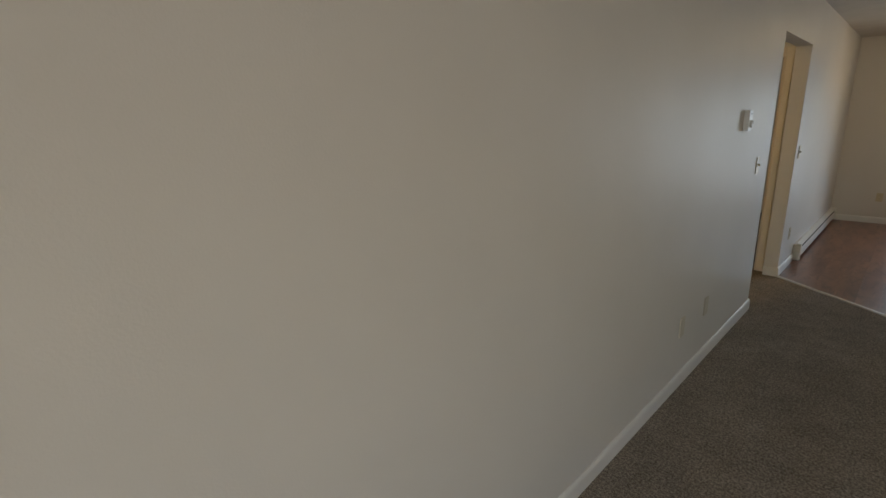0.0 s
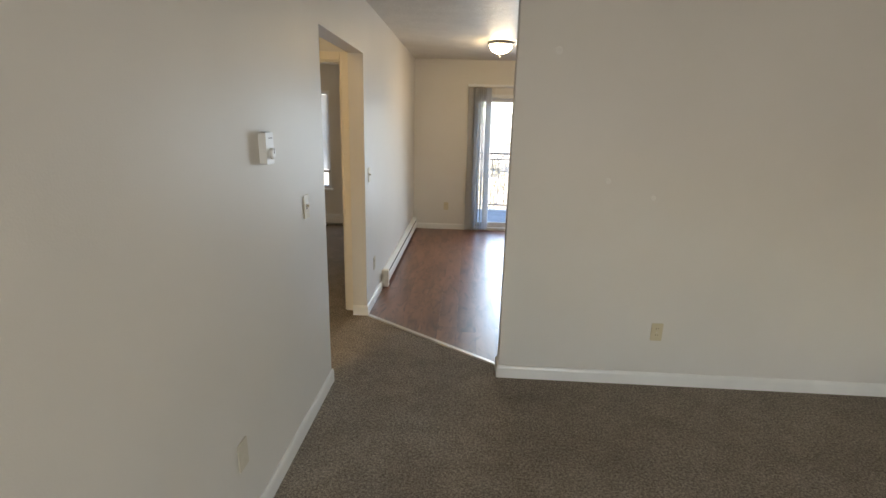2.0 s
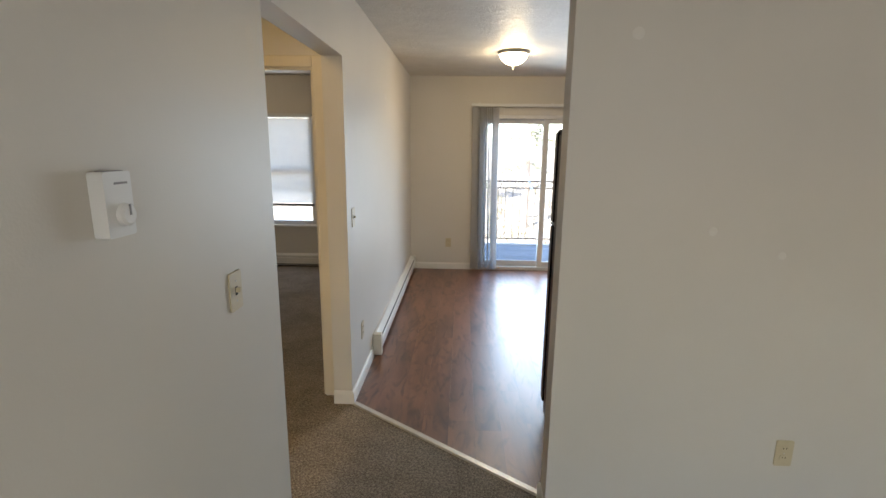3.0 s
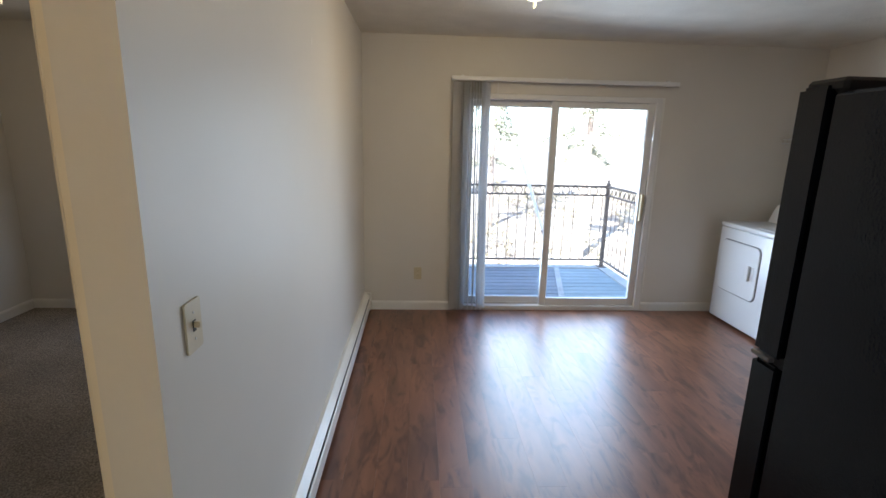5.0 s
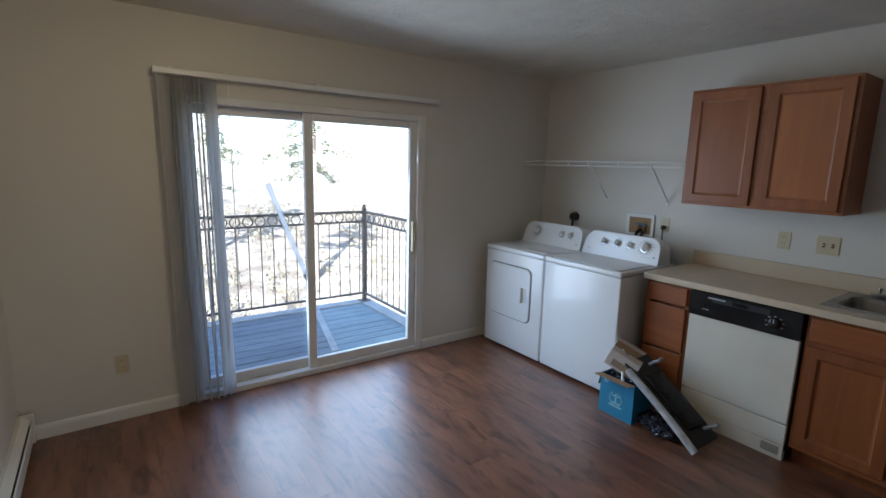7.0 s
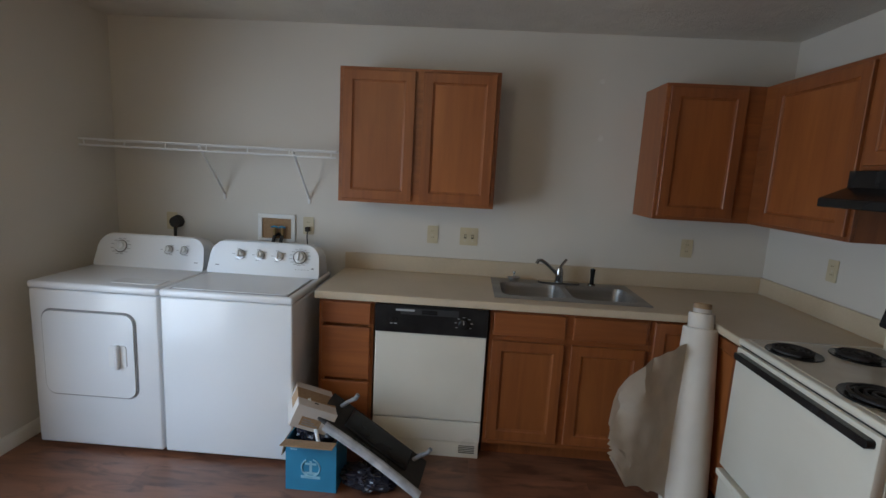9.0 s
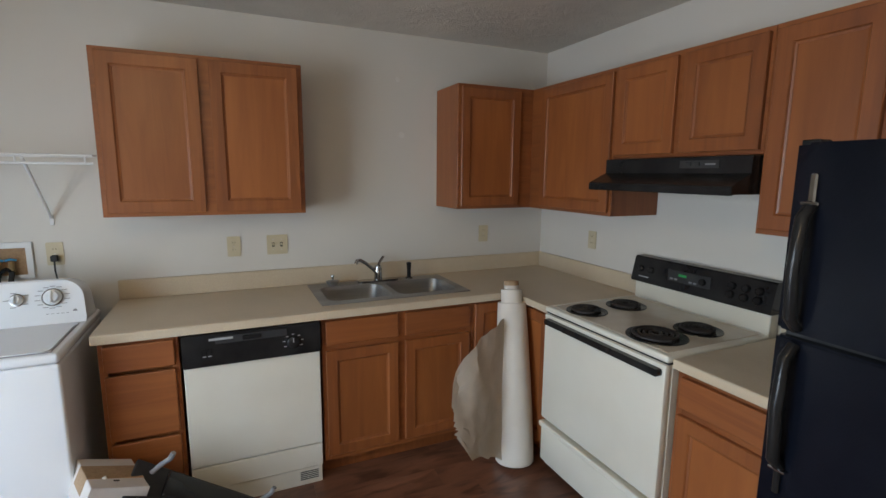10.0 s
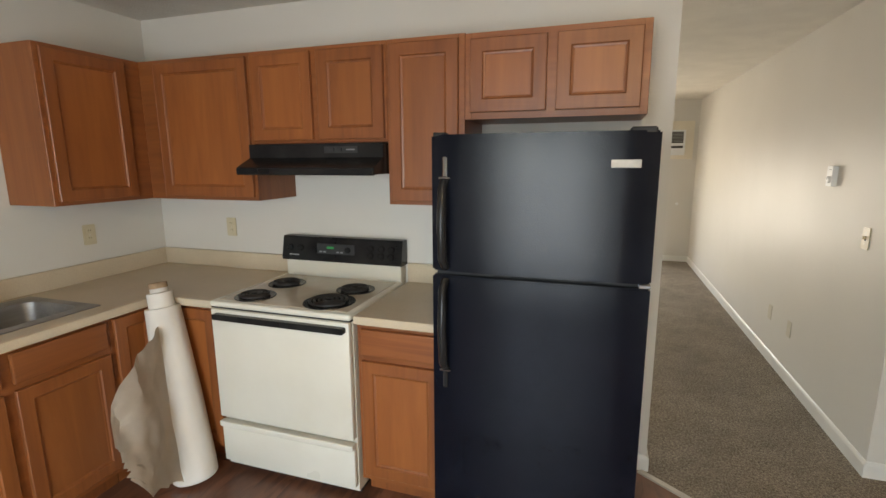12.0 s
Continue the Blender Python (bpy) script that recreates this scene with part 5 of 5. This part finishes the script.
# living room's far wall: air conditioner sleeve and a hook
ac = thing("air_conditioner", FACE_NORTH(0.68, SY), "white through-wall air conditioner in a panel", "air conditioner")
part("panel", block(0.0, 0.62, -0.014, -0.001, 1.57, 2.13, bevel=0.004), CREAM_TRIM, ac)
bd = part("front_cover", block(0.12, 0.50, -0.085, -0.014, 1.63, 2.00, bevel=0.012, seg=2), WHITE_PLASTIC, ac)
bm = bmesh.new()
for k in range(8):
    box(bm, 0.21, 0.47, -0.089, -0.084, 1.81 + k * 0.021, 1.825 + k * 0.021)
part("louvres", bm, SLOT, bd)
part("lower_grille", block(0.15, 0.47, -0.088, -0.084, 1.735, 1.765), SLOT, bd)
part("control_strip", block(0.14, 0.19, -0.089, -0.084, 1.82, 1.96), VANE, bd)
hk = thing("wall_hook", FACE_NORTH(0.22, SY, 0.90), "small white knob on the far wall", "hook")
part("stem", lathe(bmesh.new(), [(0.012, 0), (0.012, 0.02), (0.022, 0.03), (0.022, 0.04), (0, 0.045)], (0, -0.001, 0), 14, pose(0, 0, 0, 90)), WHITE_PLASTIC, hk, smooth=True)

# ---- clutter on the floor ----
# blue carton with open flaps
bx = thing("blue_carton", pose(3.10, 6.70, 0, 0, 0, -91), "open blue printed cardboard box full of black bags", "box")
w, dpt, h, tk = 0.125, 0.20, 0.262, 0.004
bm = bmesh.new()
box(bm, -w, w, 0.0, tk, 0.001, h)
part("front_side", bm, CARD_BLUE, bx, "blue printed side")
part("back_side", block(-w, w, dpt - tk, dpt, 0.001, h), CARD, bx)
part("side", block(-w, -w + tk, tk, dpt - tk, 0.001, h), CARD_BLUE, bx)
part("side", block(w - tk, w, tk, dpt - tk, 0.001, h), CARD_BLUE, bx)
part("bottom", block(-w + tk, w - tk, tk, dpt - tk, 0.001, 0.005), CARD, bx)
fl = block(-w, w, -0.075, 0.0, 0.0, tk)
fl.transform(pose(0, 0, h, -8, 0, 0))
part("front_flap", fl, CARD, bx, "brown inner flap folded out")
fl = block(-0.09, 0.0, 0.004, dpt, 0.0, tk)
fl.transform(pose(-w - 0.001, 0, h, 0, -78, 0))
part("side_flap", fl, CARD, bx)
em = bmesh.new()
for k in range(24):
    a0, a1 = k * 15, k * 15 + 15
    if 60 < a0 < 120:
        continue
    rod(em, (0.045 * math.cos(radians(a0)), -0.001, 0.125 + 0.045 * math.sin(radians(a0))), (0.045 * math.cos(radians(a1)), -0.001, 0.125 + 0.045 * math.sin(radians(a1))), 0.004, sides=5)
for s in ((-0.006, 0.006, 0.095, 0.160), (-0.028, 0.028, 0.140, 0.150), (-0.030, 0.030, 0.090, 0.102), (-0.048, 0.048, 0.068, 0.082)):
    box(em, s[0], s[1], -0.002, -0.0005, s[2], s[3])
part("emblem", em, PRINT, bx, "pale round emblem")
for s in ((-0.10, -0.06, 0.225, 0.231), (-0.10, -0.068, 0.213, 0.219)):
    part("print_bar", block(s[0], s[1], -0.002, -0.0005, s[2], s[3]), PRINT, bx)


def crumple(name, m, size, label, seed, mat=BAG):
    """A crumpled plastic bag: a lump pushed into folds."""
    bm = bmesh.new()
    bmesh.ops.create_icosphere(bm, subdivisions=4, radius=1)
    for v in bm.verts:
        d = v.co.normalized()
        k = 1 + 0.34 * noise.noise(d * 2.3 + Vector((seed, 0, 0))) + 0.22 * noise.noise(d * 5.5 + Vector((0, seed, 0))) + 0.10 * noise.noise(d * 12)
        v.co = Vector((d.x * size[0] * k, d.y * size[1] * k, max(d.z * size[2] * k, -size[2] * 0.98)))
    ob = part(name, bm, mat, smooth=True)
    ob.matrix_basis = m
    return tagged(ob, label, "bag")


crumple("plastic_bag", pose(3.215, 6.70, 0.262), (0.080, 0.105, 0.075), "black plastic bag bulging from the blue box", 3)
crumple("plastic_bag", pose(3.20, 6.475, 0.045), (0.085, 0.095, 0.046), "crumpled black plastic bag on the floor", 8)
crumple("plastic_bag", pose(3.16, 6.40, 0.036), (0.06, 0.10, 0.037), "dark patterned cloth bunched on the floor", 13)

# small white carton lying tilted on top
b2 = thing("white_carton", pose(3.085, 6.805, 0.345, 0, 24, -68), "white and brown printed carton tipped on the boxes", "box")
part("sleeve", block(0.0, 0.20, 0.0, 0.26, 0.0, 0.115, bevel=0.003), CARD_WHITE, b2)
part("brown_band", block(-0.001, 0.201, 0.075, 0.19, 0.05, 0.1165, bevel=0.002), CARD, b2, "brown printed band")
part("open_flap", block(0.0, 0.20, -0.003, 0.0, 0.035, 0.115), CARD_WHITE, b2)
part("printed_label", block(0.04, 0.14, -0.0045, -0.003, 0.02, 0.065), CARD, b2, "tan label with unreadable print")
for k in range(3):
    part("print_bar", block(0.05, 0.13 - 0.02 * k, -0.0055, -0.0045, 0.028 + k * 0.011, 0.033 + k * 0.011), INK, b2)
part("hand_hole", block(0.085, 0.105, 0.05, 0.06, 0.1155, 0.1175), SLOT, b2)
stk = part("mop_handle", rod(bmesh.new(), (3.10, 6.66, 0.245), (3.20, 6.745, 0.43), 0.009, sides=12), WHITE_PLASTIC)
tagged(stk, "short white plastic stick leaning on the carton", "stick")

# black board with a grey padded edge, leaning on the boxes
pa, pb, pc = Vector((3.09, 6.195, 0.008)), Vector((3.105, 6.665, 0.325)), Vector((3.30, 6.13, 0.012))
ux = (pb - pa).normalized()
uz = ux.cross(pc - pa).normalized()
if uz.z < 0:
    uz = -uz
uy = uz.cross(ux)
bm_ = Matrix((ux, uy, uz)).transposed().to_4x4()
bm_.translation = pa
sgn = 1 if uy.x > 0 else -1
bdv = thing("padded_board", bm_, "black moulded board with a grey padded edge, leaning on boxes", "board")
Lb = (pb - pa).length
part("panel", block(0.0, Lb + 0.04, 0.03 * sgn if sgn > 0 else -0.24, 0.24 if sgn > 0 else -0.03, 0.012, 0.030, bevel=0.006, seg=2), RUBBER, bdv)
pts = []
for k in range(13):
    q = k / 12
    pts.append((Lb * q - 0.01, 0.016 * sgn, 0.024 + 0.012 * math.sin(q * math.pi)))
part("padded_edge", tube(bmesh.new(), pts, 0.023, 10), FOAM, bdv, "grey foam edge", smooth=True)
part("raised_pad", block(0.10, Lb - 0.09, 0.075 if sgn > 0 else -0.215, 0.215 if sgn > 0 else -0.075, 0.030, 0.050, bevel=0.012, seg=3), BLACK, bdv, smooth=True)
part("groove", block(0.20, Lb - 0.16, 0.05 if sgn > 0 else -0.066, 0.066 if sgn > 0 else -0.05, 0.0295, 0.034, bevel=0.001), BLACK, bdv)
for xx in (0.075, Lb - 0.03):
    bm = bmesh.new()
    yy = 0.19 * sgn
    tube(bm, [(xx, yy, 0.028), (xx - 0.012, yy, 0.075), (xx - 0.03, yy, 0.115), (xx - 0.028, yy, 0.145)], 0.011, 8)
    part("strap_bracket", bm, INK, bdv, "grey strap bracket", smooth=True)

# roll of paper standing against the counter
base, top = Vector((3.215, 4.875, 0.0)), Vector((3.385, 4.825, 1.03))
ax = (top - base)
rl = thing("paper_roll", Matrix.Translation(base) @ ax.to_track_quat("Z", "Y").to_matrix().to_4x4(), "tall roll of white paper leaning against the worktop corner", "paper roll")
Lr = ax.length
bm = bmesh.new()
n, lay = 48, 0.104
rings = []
for z, r in ((0.012, 0.098), (0.02, 0.105), (0.10, 0.106), (0.45, 0.098), (0.885, 0.079), (0.893, 0.076), (0.893, 0.060)):
    rings.append([bm.verts.new((r * (1 + 0.012 * math.sin(3 * w_)) * math.cos(w_), r * math.sin(w_) * (1 - 0.01 * math.cos(2 * w_)), z)) for w_ in [2 * math.pi * k / n for k in range(n)]])
for a_, b_ in zip(rings, rings[1:]):
    for k in range(n):
        bm.faces.new((a_[k], a_[(k + 1) % n], b_[(k + 1) % n], b_[k]))
bm.faces.new(list(reversed(rings[0])))
bm.faces.new(rings[-1])
part("outer_wrap", bm, PAPER, rl, smooth=True)
part("inner_wrap", lathe(bmesh.new(), [(0.059, 0.86), (0.058, 0.965), (0.052, 0.968), (0.042, 0.968)], sides=36), PAPER, rl, smooth=True)
part("core_tube", lathe(bmesh.new(), [(0.042, 0.93), (0.040, 1.01), (0.034, 1.012), (0.033, 0.985), (0, 0.985)], sides=28), CARD_WHITE, rl, "cream cardboard core", smooth=True)
part("core_end", lathe(bmesh.new(), [(0.0412, 0.988), (0.0408, 1.013), (0.033, 1.0135), (0.0325, 0.99)], sides=28), CARD, rl, "brown cardboard end of the core", smooth=True)
# the loose end of the sheet, hanging out sideways
ls = bmesh.new()
rows = []
NZ, NU = 24, 18
for i in range(NZ + 1):
    row = []
    for j in range(NU + 1):
        u = j / NU
        ragged = (0.034 * noise.noise(Vector((i * 0.45, 2.1, 0))) + 0.016 * noise.noise(Vector((i * 1.3, 5.1, 0)))) * u
        z_top, z_low = 0.40 + 0.41 * math.sqrt(max(0.0, 1 - u * u * 0.99)), 0.03 + 0.17 * u + 0.10 * max(0.0, (u - 0.72) / 0.28) ** 1.3 + 0.016 * abs(math.sin(u * 9))
        z = z_low + (z_top - z_low) * i / NZ
        c0 = base + ax * (z / Lr)
        fold = 0.030 * math.sin(u * 5.0 + z * 4.0) + 0.040 * noise.noise(Vector((u * 3.2, z * 4.5, 3.3))) + 0.016 * noise.noise(Vector((u * 9, z * 11, 7.7)))
        row.append(ls.verts.new((c0.x - 0.035 - 0.11 * u + fold * min(1, u * 4), c0.y + 0.072 + 0.36 * u + ragged, z)))
    rows.append(row)
for a_, b_ in zip(rows, rows[1:]):
    for j in range(NU):
        ls.faces.new((a_[j], a_[j + 1], b_[j + 1], b_[j]))
bmesh.ops.solidify(ls, geom=ls.faces, thickness=0.0012)
ls.transform(rl.matrix_basis.inverted())
part("loose_sheet", ls, PAPER_LOOSE, rl, "creased loose end of the paper", smooth=True)

# ---- balcony ----
DK = 0.07
RY, RX = 9.724, 2.785
dk = thing("balcony_deck", pose(0, 0, 0), "grey-blue painted wooden balcony deck boards", "deck", kind="structure")
part("rim_board", block(-0.6, RX + 0.09, RY + 0.06, RY + 0.10, -0.22, DK + 0.004), DECK_EDGE, dk)
part("rim_board", block(RX + 0.05, RX + 0.09, KY + 0.165, RY + 0.06, -0.22, DK + 0.004), DECK_EDGE, dk)
part("edge_board", block(-0.6, RX + 0.05, RY - 0.055, RY + 0.06, DK - 0.025, DK + 0.012, bevel=0.004), DECK_EDGE, dk)
part("edge_board", block(RX - 0.05, RX + 0.05, KY + 0.165, RY - 0.055, DK - 0.025, DK + 0.012, bevel=0.004), DECK_EDGE, dk)
nb = 9
y0 = KY + 0.165
pitch = (RY - 0.058 - y0) / nb
# a white batten crosses the deck on the slant; sunlight beyond it is painted into paler boards
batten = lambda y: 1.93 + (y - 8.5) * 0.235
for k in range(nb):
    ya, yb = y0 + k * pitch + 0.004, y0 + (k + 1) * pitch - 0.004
    for mat_, xa, xb in ((DECK, -0.6, batten((ya + yb) / 2) - 0.001), (DECK_SUNLIT, batten((ya + yb) / 2) + 0.001, RX - 0.052)):
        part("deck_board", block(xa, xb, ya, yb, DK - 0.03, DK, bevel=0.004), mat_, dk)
bt = bmesh.new()
pts_ = ((batten(y0) - 0.03, y0), (batten(y0) + 0.03, y0), (batten(RY - 0.06) + 0.03, RY - 0.06), (batten(RY - 0.06) - 0.03, RY - 0.06))
lo, hi = [bt.verts.new((x, y, DK)) for x, y in pts_], [bt.verts.new((x, y, DK + 0.012)) for x, y in pts_]
bt.faces.new(hi)
for k in range(4):
    bt.faces.new((lo[k], lo[(k + 1) % 4], hi[(k + 1) % 4], hi[k]))
part("batten", bt, DECK_EDGE, dk, "white painted batten")

RT = 1.09


def railing(name, a, b, label):
    """Wrought-iron balustrade from a to b: rails, a band of rings and thin bars."""
    a, b = Vector((*a, 0)), Vector((*b, 0))
    ob = thing(name, Matrix.Translation(a) @ (b - a).normalized().to_track_quat("X", "Z").to_matrix().to_4x4(), label, "railing")
    length = (b - a).length
    for z, hgt in ((RT - 0.012, 0.012), (RT - 0.118, 0.009), (0.172, 0.009)):
        part("rail", block(0, length, -0.014, 0.014, z - hgt, z + hgt, bevel=0.002), IRON, ob)
    n = max(2, round(length / 0.115))
    ring_me = bar_me = None
    for k in range(n):
        x = length * (k + 0.5) / n
        if ring_me is None:
            pts = [(0.046 * math.cos(2 * math.pi * i / 16), 0, 0.046 * math.sin(2 * math.pi * i / 16)) for i in range(17)]
            r_ = part("ring", tube(bmesh.new(), pts, 0.0055, 6), IRON, ob)
            ring_me = r_.data
            b_ = part("bar", rod(bmesh.new(), (0, 0, 0.172), (0, 0, RT - 0.118), 0.0052, sides=6), IRON, ob)
            bar_me = b_.data
        else:
            r_, b_ = new("ring", ring_me), new("bar", bar_me)
            r_.parent = b_.parent = ob
        r_.matrix_basis, b_.matrix_basis = pose(x, 0, RT - 0.068), pose(x, 0, 0)
    return ob


railing("balcony_railing", (-0.55, RY), (RX, RY), "dark wrought-iron balcony railing with a band of rings")
railing("balcony_railing", (RX, RY), (RX, KY + 0.18), "dark wrought-iron side railing with a band of rings")
ps = thing("railing_post", pose(RX, RY, DK + 0.012), "square iron corner post of the balcony railing", "post")
part("shaft", block(-0.02, 0.02, -0.02, 0.02, 0.008, RT - DK + 0.01, bevel=0.003), IRON, ps)
part("foot_plate", block(-0.05, 0.05, -0.05, 0.05, 0.0, 0.008), IRON, ps)
part("cap", lathe(bmesh.new(), [(0.026, RT - DK + 0.01), (0.022, RT - DK + 0.02), (0.012, RT - DK + 0.03), (0.018, RT - DK + 0.045), (0, RT - DK + 0.06)], sides=12), IRON, ps)
# ---- outside ----
gm = bmesh.new()
bmesh.ops.create_grid(gm, x_segments=90, y_segments=90, size=450)
for v in gm.verts:
    r = max(0.0, v.co.y - 18)
    v.co.z = -3.6 + 0.9 * noise.noise(v.co * 0.03) * min(1, r / 30) + min(4.0, r * 0.05)
gd = setting("ground", gm, GROUND, "sunlit dry grass and fallen leaves rising to a bank", "ground")


def tree(x, y, z, height, seed, label, leaves=True):
    """A tapered, forking trunk with limbs and a thin crown of small leaf clumps."""
    rg = random.Random(seed)
    ob = thing("tree", pose(x, y, z), label, "tree", "bare trees behind the house")
    bm, tips = bmesh.new(), []

    def grow(p, d, r, length, depth):
        q = p + d * length
        rod(bm, p, q, r, r * 0.72, 7 if depth < 2 else 4)
        if depth >= 5 or r < 0.008:
            tips.append(q)
            return
        for k in range(3 if depth else 4):
            side = Vector((rg.uniform(-1, 1), rg.uniform(-1, 1), rg.uniform(-0.1, 0.7))).normalized()
            nd = (d * rg.uniform(0.5, 1.0) + side * rg.uniform(0.5, 0.9)).normalized()
            grow(p + d * length * rg.uniform(0.55, 1.0), nd, r * rg.uniform(0.45, 0.68), length * rg.uniform(0.55, 0.8), depth + 1)
        tips.append(q)

    grow(Vector((0, 0, 0)), Vector((rg.uniform(-0.06, 0.06), rg.uniform(-0.06, 0.06), 1)).normalized(), height * 0.022, height * 0.38, 0)
    part("trunk", bm, BARK, ob)
    if leaves:
        cm = bmesh.new()
        for t_ in tips:
            if rg.random() < 0.75:
                for _ in range(3):
                    c0 = t_ + Vector((rg.gauss(0, 0.16), rg.gauss(0, 0.16), rg.gauss(0, 0.16)))
                    u = Vector((rg.uniform(-1, 1), rg.uniform(-1, 1), rg.uniform(-1, 1))).normalized()
                    v = u.orthogonal().normalized()
                    s_ = rg.uniform(0.05, 0.11)
                    vs = [cm.verts.new(c0 + u * s_), cm.verts.new(c0 + v * s_ * 0.5), cm.verts.new(c0 - u * s_), cm.verts.new(c0 - v * s_ * 0.5)]
                    cm.faces.new(vs)
        tagged(part("crown", cm, LEAF, ob), kind="stuff")
    return ob


def ground_z(x, y):
    r = max(0.0, y - 18)
    return -3.6 + 0.9 * noise.noise(Vector((x, y, 0)) * 0.03) * min(1, r / 30) + min(4.0, r * 0.05) - 0.1


def evergreen(x, y, z, height, seed, label):
    """A tall thin conifer: straight trunk, drooping boughs and feathery sprays with gaps between."""
    rg = random.Random(seed)
    ob = thing("tree", pose(x, y, z), label, "tree", "evergreens behind the house")
    bm, cm = bmesh.new(), bmesh.new()
    rod(bm, (0, 0, 0), (0.1, 0, height), height * 0.014, 0.02, 8)
    for k in range(int(height * 5)):
        q = rg.uniform(0.30, 0.99)
        reach = height * 0.19 * (1.05 - q) * rg.uniform(0.45, 1.2) + 0.25
        a_ = rg.uniform(0, 2 * math.pi)
        p = Vector((0.1 * q, 0, height * q))
        tip = p + Vector((math.cos(a_) * reach, math.sin(a_) * reach, -reach * rg.uniform(0.05, 0.45)))
        rod(bm, p, tip, 0.022, 0.006, 4)
        for _ in range(int(24 + reach * 36)):
            c0 = p.lerp(tip, rg.uniform(0.25, 1.05)) + Vector((rg.gauss(0, 0.10), rg.gauss(0, 0.10), rg.gauss(-0.06, 0.09)))
            u = Vector((rg.uniform(-1, 1), rg.uniform(-1, 1), rg.uniform(-0.9, 0.2))).normalized()
            v = u.orthogonal().normalized()
            s_ = rg.uniform(0.06, 0.18)
            cm.faces.new([cm.verts.new(c0 + u * s_), cm.verts.new(c0 + v * s_ * 0.3), cm.verts.new(c0 - u * s_), cm.verts.new(c0 - v * s_ * 0.3)])
    part("trunk", bm, BARK, ob)
    tagged(part("crown", cm, NEEDLE, ob), kind="stuff")
    return ob


for k, (x, y, h) in enumerate(((7.5, 24.0, 14.5), (4.4, 30.0, 12.5), (0.6, 36.0, 12.0))):
    evergreen(x, y, ground_z(x, y), h, 40 + k, "tall thin evergreen tree, pale in strong sunlight")
for k, (x, y, h) in enumerate(((-5.0, 27, 9.5), (-9.0, 33, 8.0))):
    tree(x, y, ground_z(x, y), h, 21 + k, "leafless tree with thin branches and a few dry leaves")
rg = random.Random(77)
bs = bmesh.new()
for _ in range(420):
    x, y = rg.uniform(-8, 24), rg.uniform(17, 42)
    z = ground_z(x, y)
    for _ in range(7):
        u = Vector((rg.gauss(0, 0.5), rg.gauss(0, 0.5), rg.uniform(0.5, 1.5)))
        p = Vector((x + rg.gauss(0, 0.2), y + rg.gauss(0, 0.2), z))
        s_ = u.orthogonal().normalized() * 0.02
        a_, b_, c_ = bs.verts.new(p - s_), bs.verts.new(p + s_), bs.verts.new(p + u)
        bs.faces.new((a_, b_, c_))
        for _ in range(2):
            q = p + u * rg.uniform(0.4, 1.0)
            w_ = Vector((rg.gauss(0, 0.1), rg.gauss(0, 0.1), rg.gauss(0, 0.1)))
            t_ = w_.orthogonal().normalized() * 0.06
            bs.faces.new((bs.verts.new(q - t_), bs.verts.new(q + w_), bs.verts.new(q + t_)))
br = part("undergrowth", bs, LEAF)
tagged(br, "brown scrub and dead brush on the bank", "undergrowth", kind="stuff")

# ---- floor planks of the kitchen ----
fl = thing("wood_floor", pose(0, 0, 0), "red-brown wood-look laminate plank floor", "floor", kind="structure")
rg = random.Random(11)
PW = 0.152
x, col = 0.001, 0
nrm = Vector((-d.y, d.x, 0)).normalized()   # from the joint into the kitchen
if nrm.y < 0:
    nrm = -nrm


def clipped(x0, x1, y0, y1):
    """The part of a plank that lies on the kitchen's side of the slanting joint."""
    poly = [Vector((x0, y0, 0)), Vector((x1, y0, 0)), Vector((x1, y1, 0)), Vector((x0, y1, 0))]
    out, o = [], Vector((*JA, 0))
    for p, q in zip(poly, poly[1:] + poly[:1]):
        dp_, dq = (p - o).dot(nrm), (q - o).dot(nrm)
        if dp_ >= 0:
            out.append(p)
        if dp_ * dq < 0:
            out.append(p.lerp(q, dp_ / (dp_ - dq)))
    return out


shapes = {}
while x < KX - 0.01:
    x1 = min(x + PW, KX - 0.001)
    y = BY + 0.002 - rg.uniform(0.0, 1.15) if x1 > 0 else BY
    while y < KY - 0.001:
        ya, yb = max(y, BY + 0.002), min(y + 1.21, KY - 0.001)
        y += 1.21
        if yb - ya < 0.02:
            continue
        near = x < 1.2 and ya < 5.0
        poly = clipped(x, x1, ya, yb) if near else None
        if poly is not None and len(poly) < 3:
            continue
        g = 0.0002
        if poly is None or len(poly) == 4 and abs(poly[0].y - ya) < 1e-6 and abs(poly[1].y - ya) < 1e-6:
            key = (round(x1 - x, 3), round(yb - ya, 3))
            if key not in shapes:
                shapes[key] = part("plank", block(g, key[0] - g, g, key[1] - g, -0.012, 0.001), PLANK, fl)
                ob = shapes[key]
            else:
                ob = new("plank", shapes[key].data)
                ob.parent = fl
            ob.matrix_basis = pose(x, ya, 0)
        else:
            bm = bmesh.new()
            lo = [bm.verts.new((p.x - x, p.y - ya, -0.012)) for p in poly]
            hi = [bm.verts.new((p.x - x, p.y - ya, 0.001)) for p in poly]
            bm.faces.new(hi)
            for k in range(len(poly)):
                bm.faces.new((lo[k], lo[(k + 1) % len(poly)], hi[(k + 1) % len(poly)], hi[k]))
            ob = part("plank", bm, PLANK, fl)
            ob.matrix_basis = pose(x, ya, 0)
    x = x1
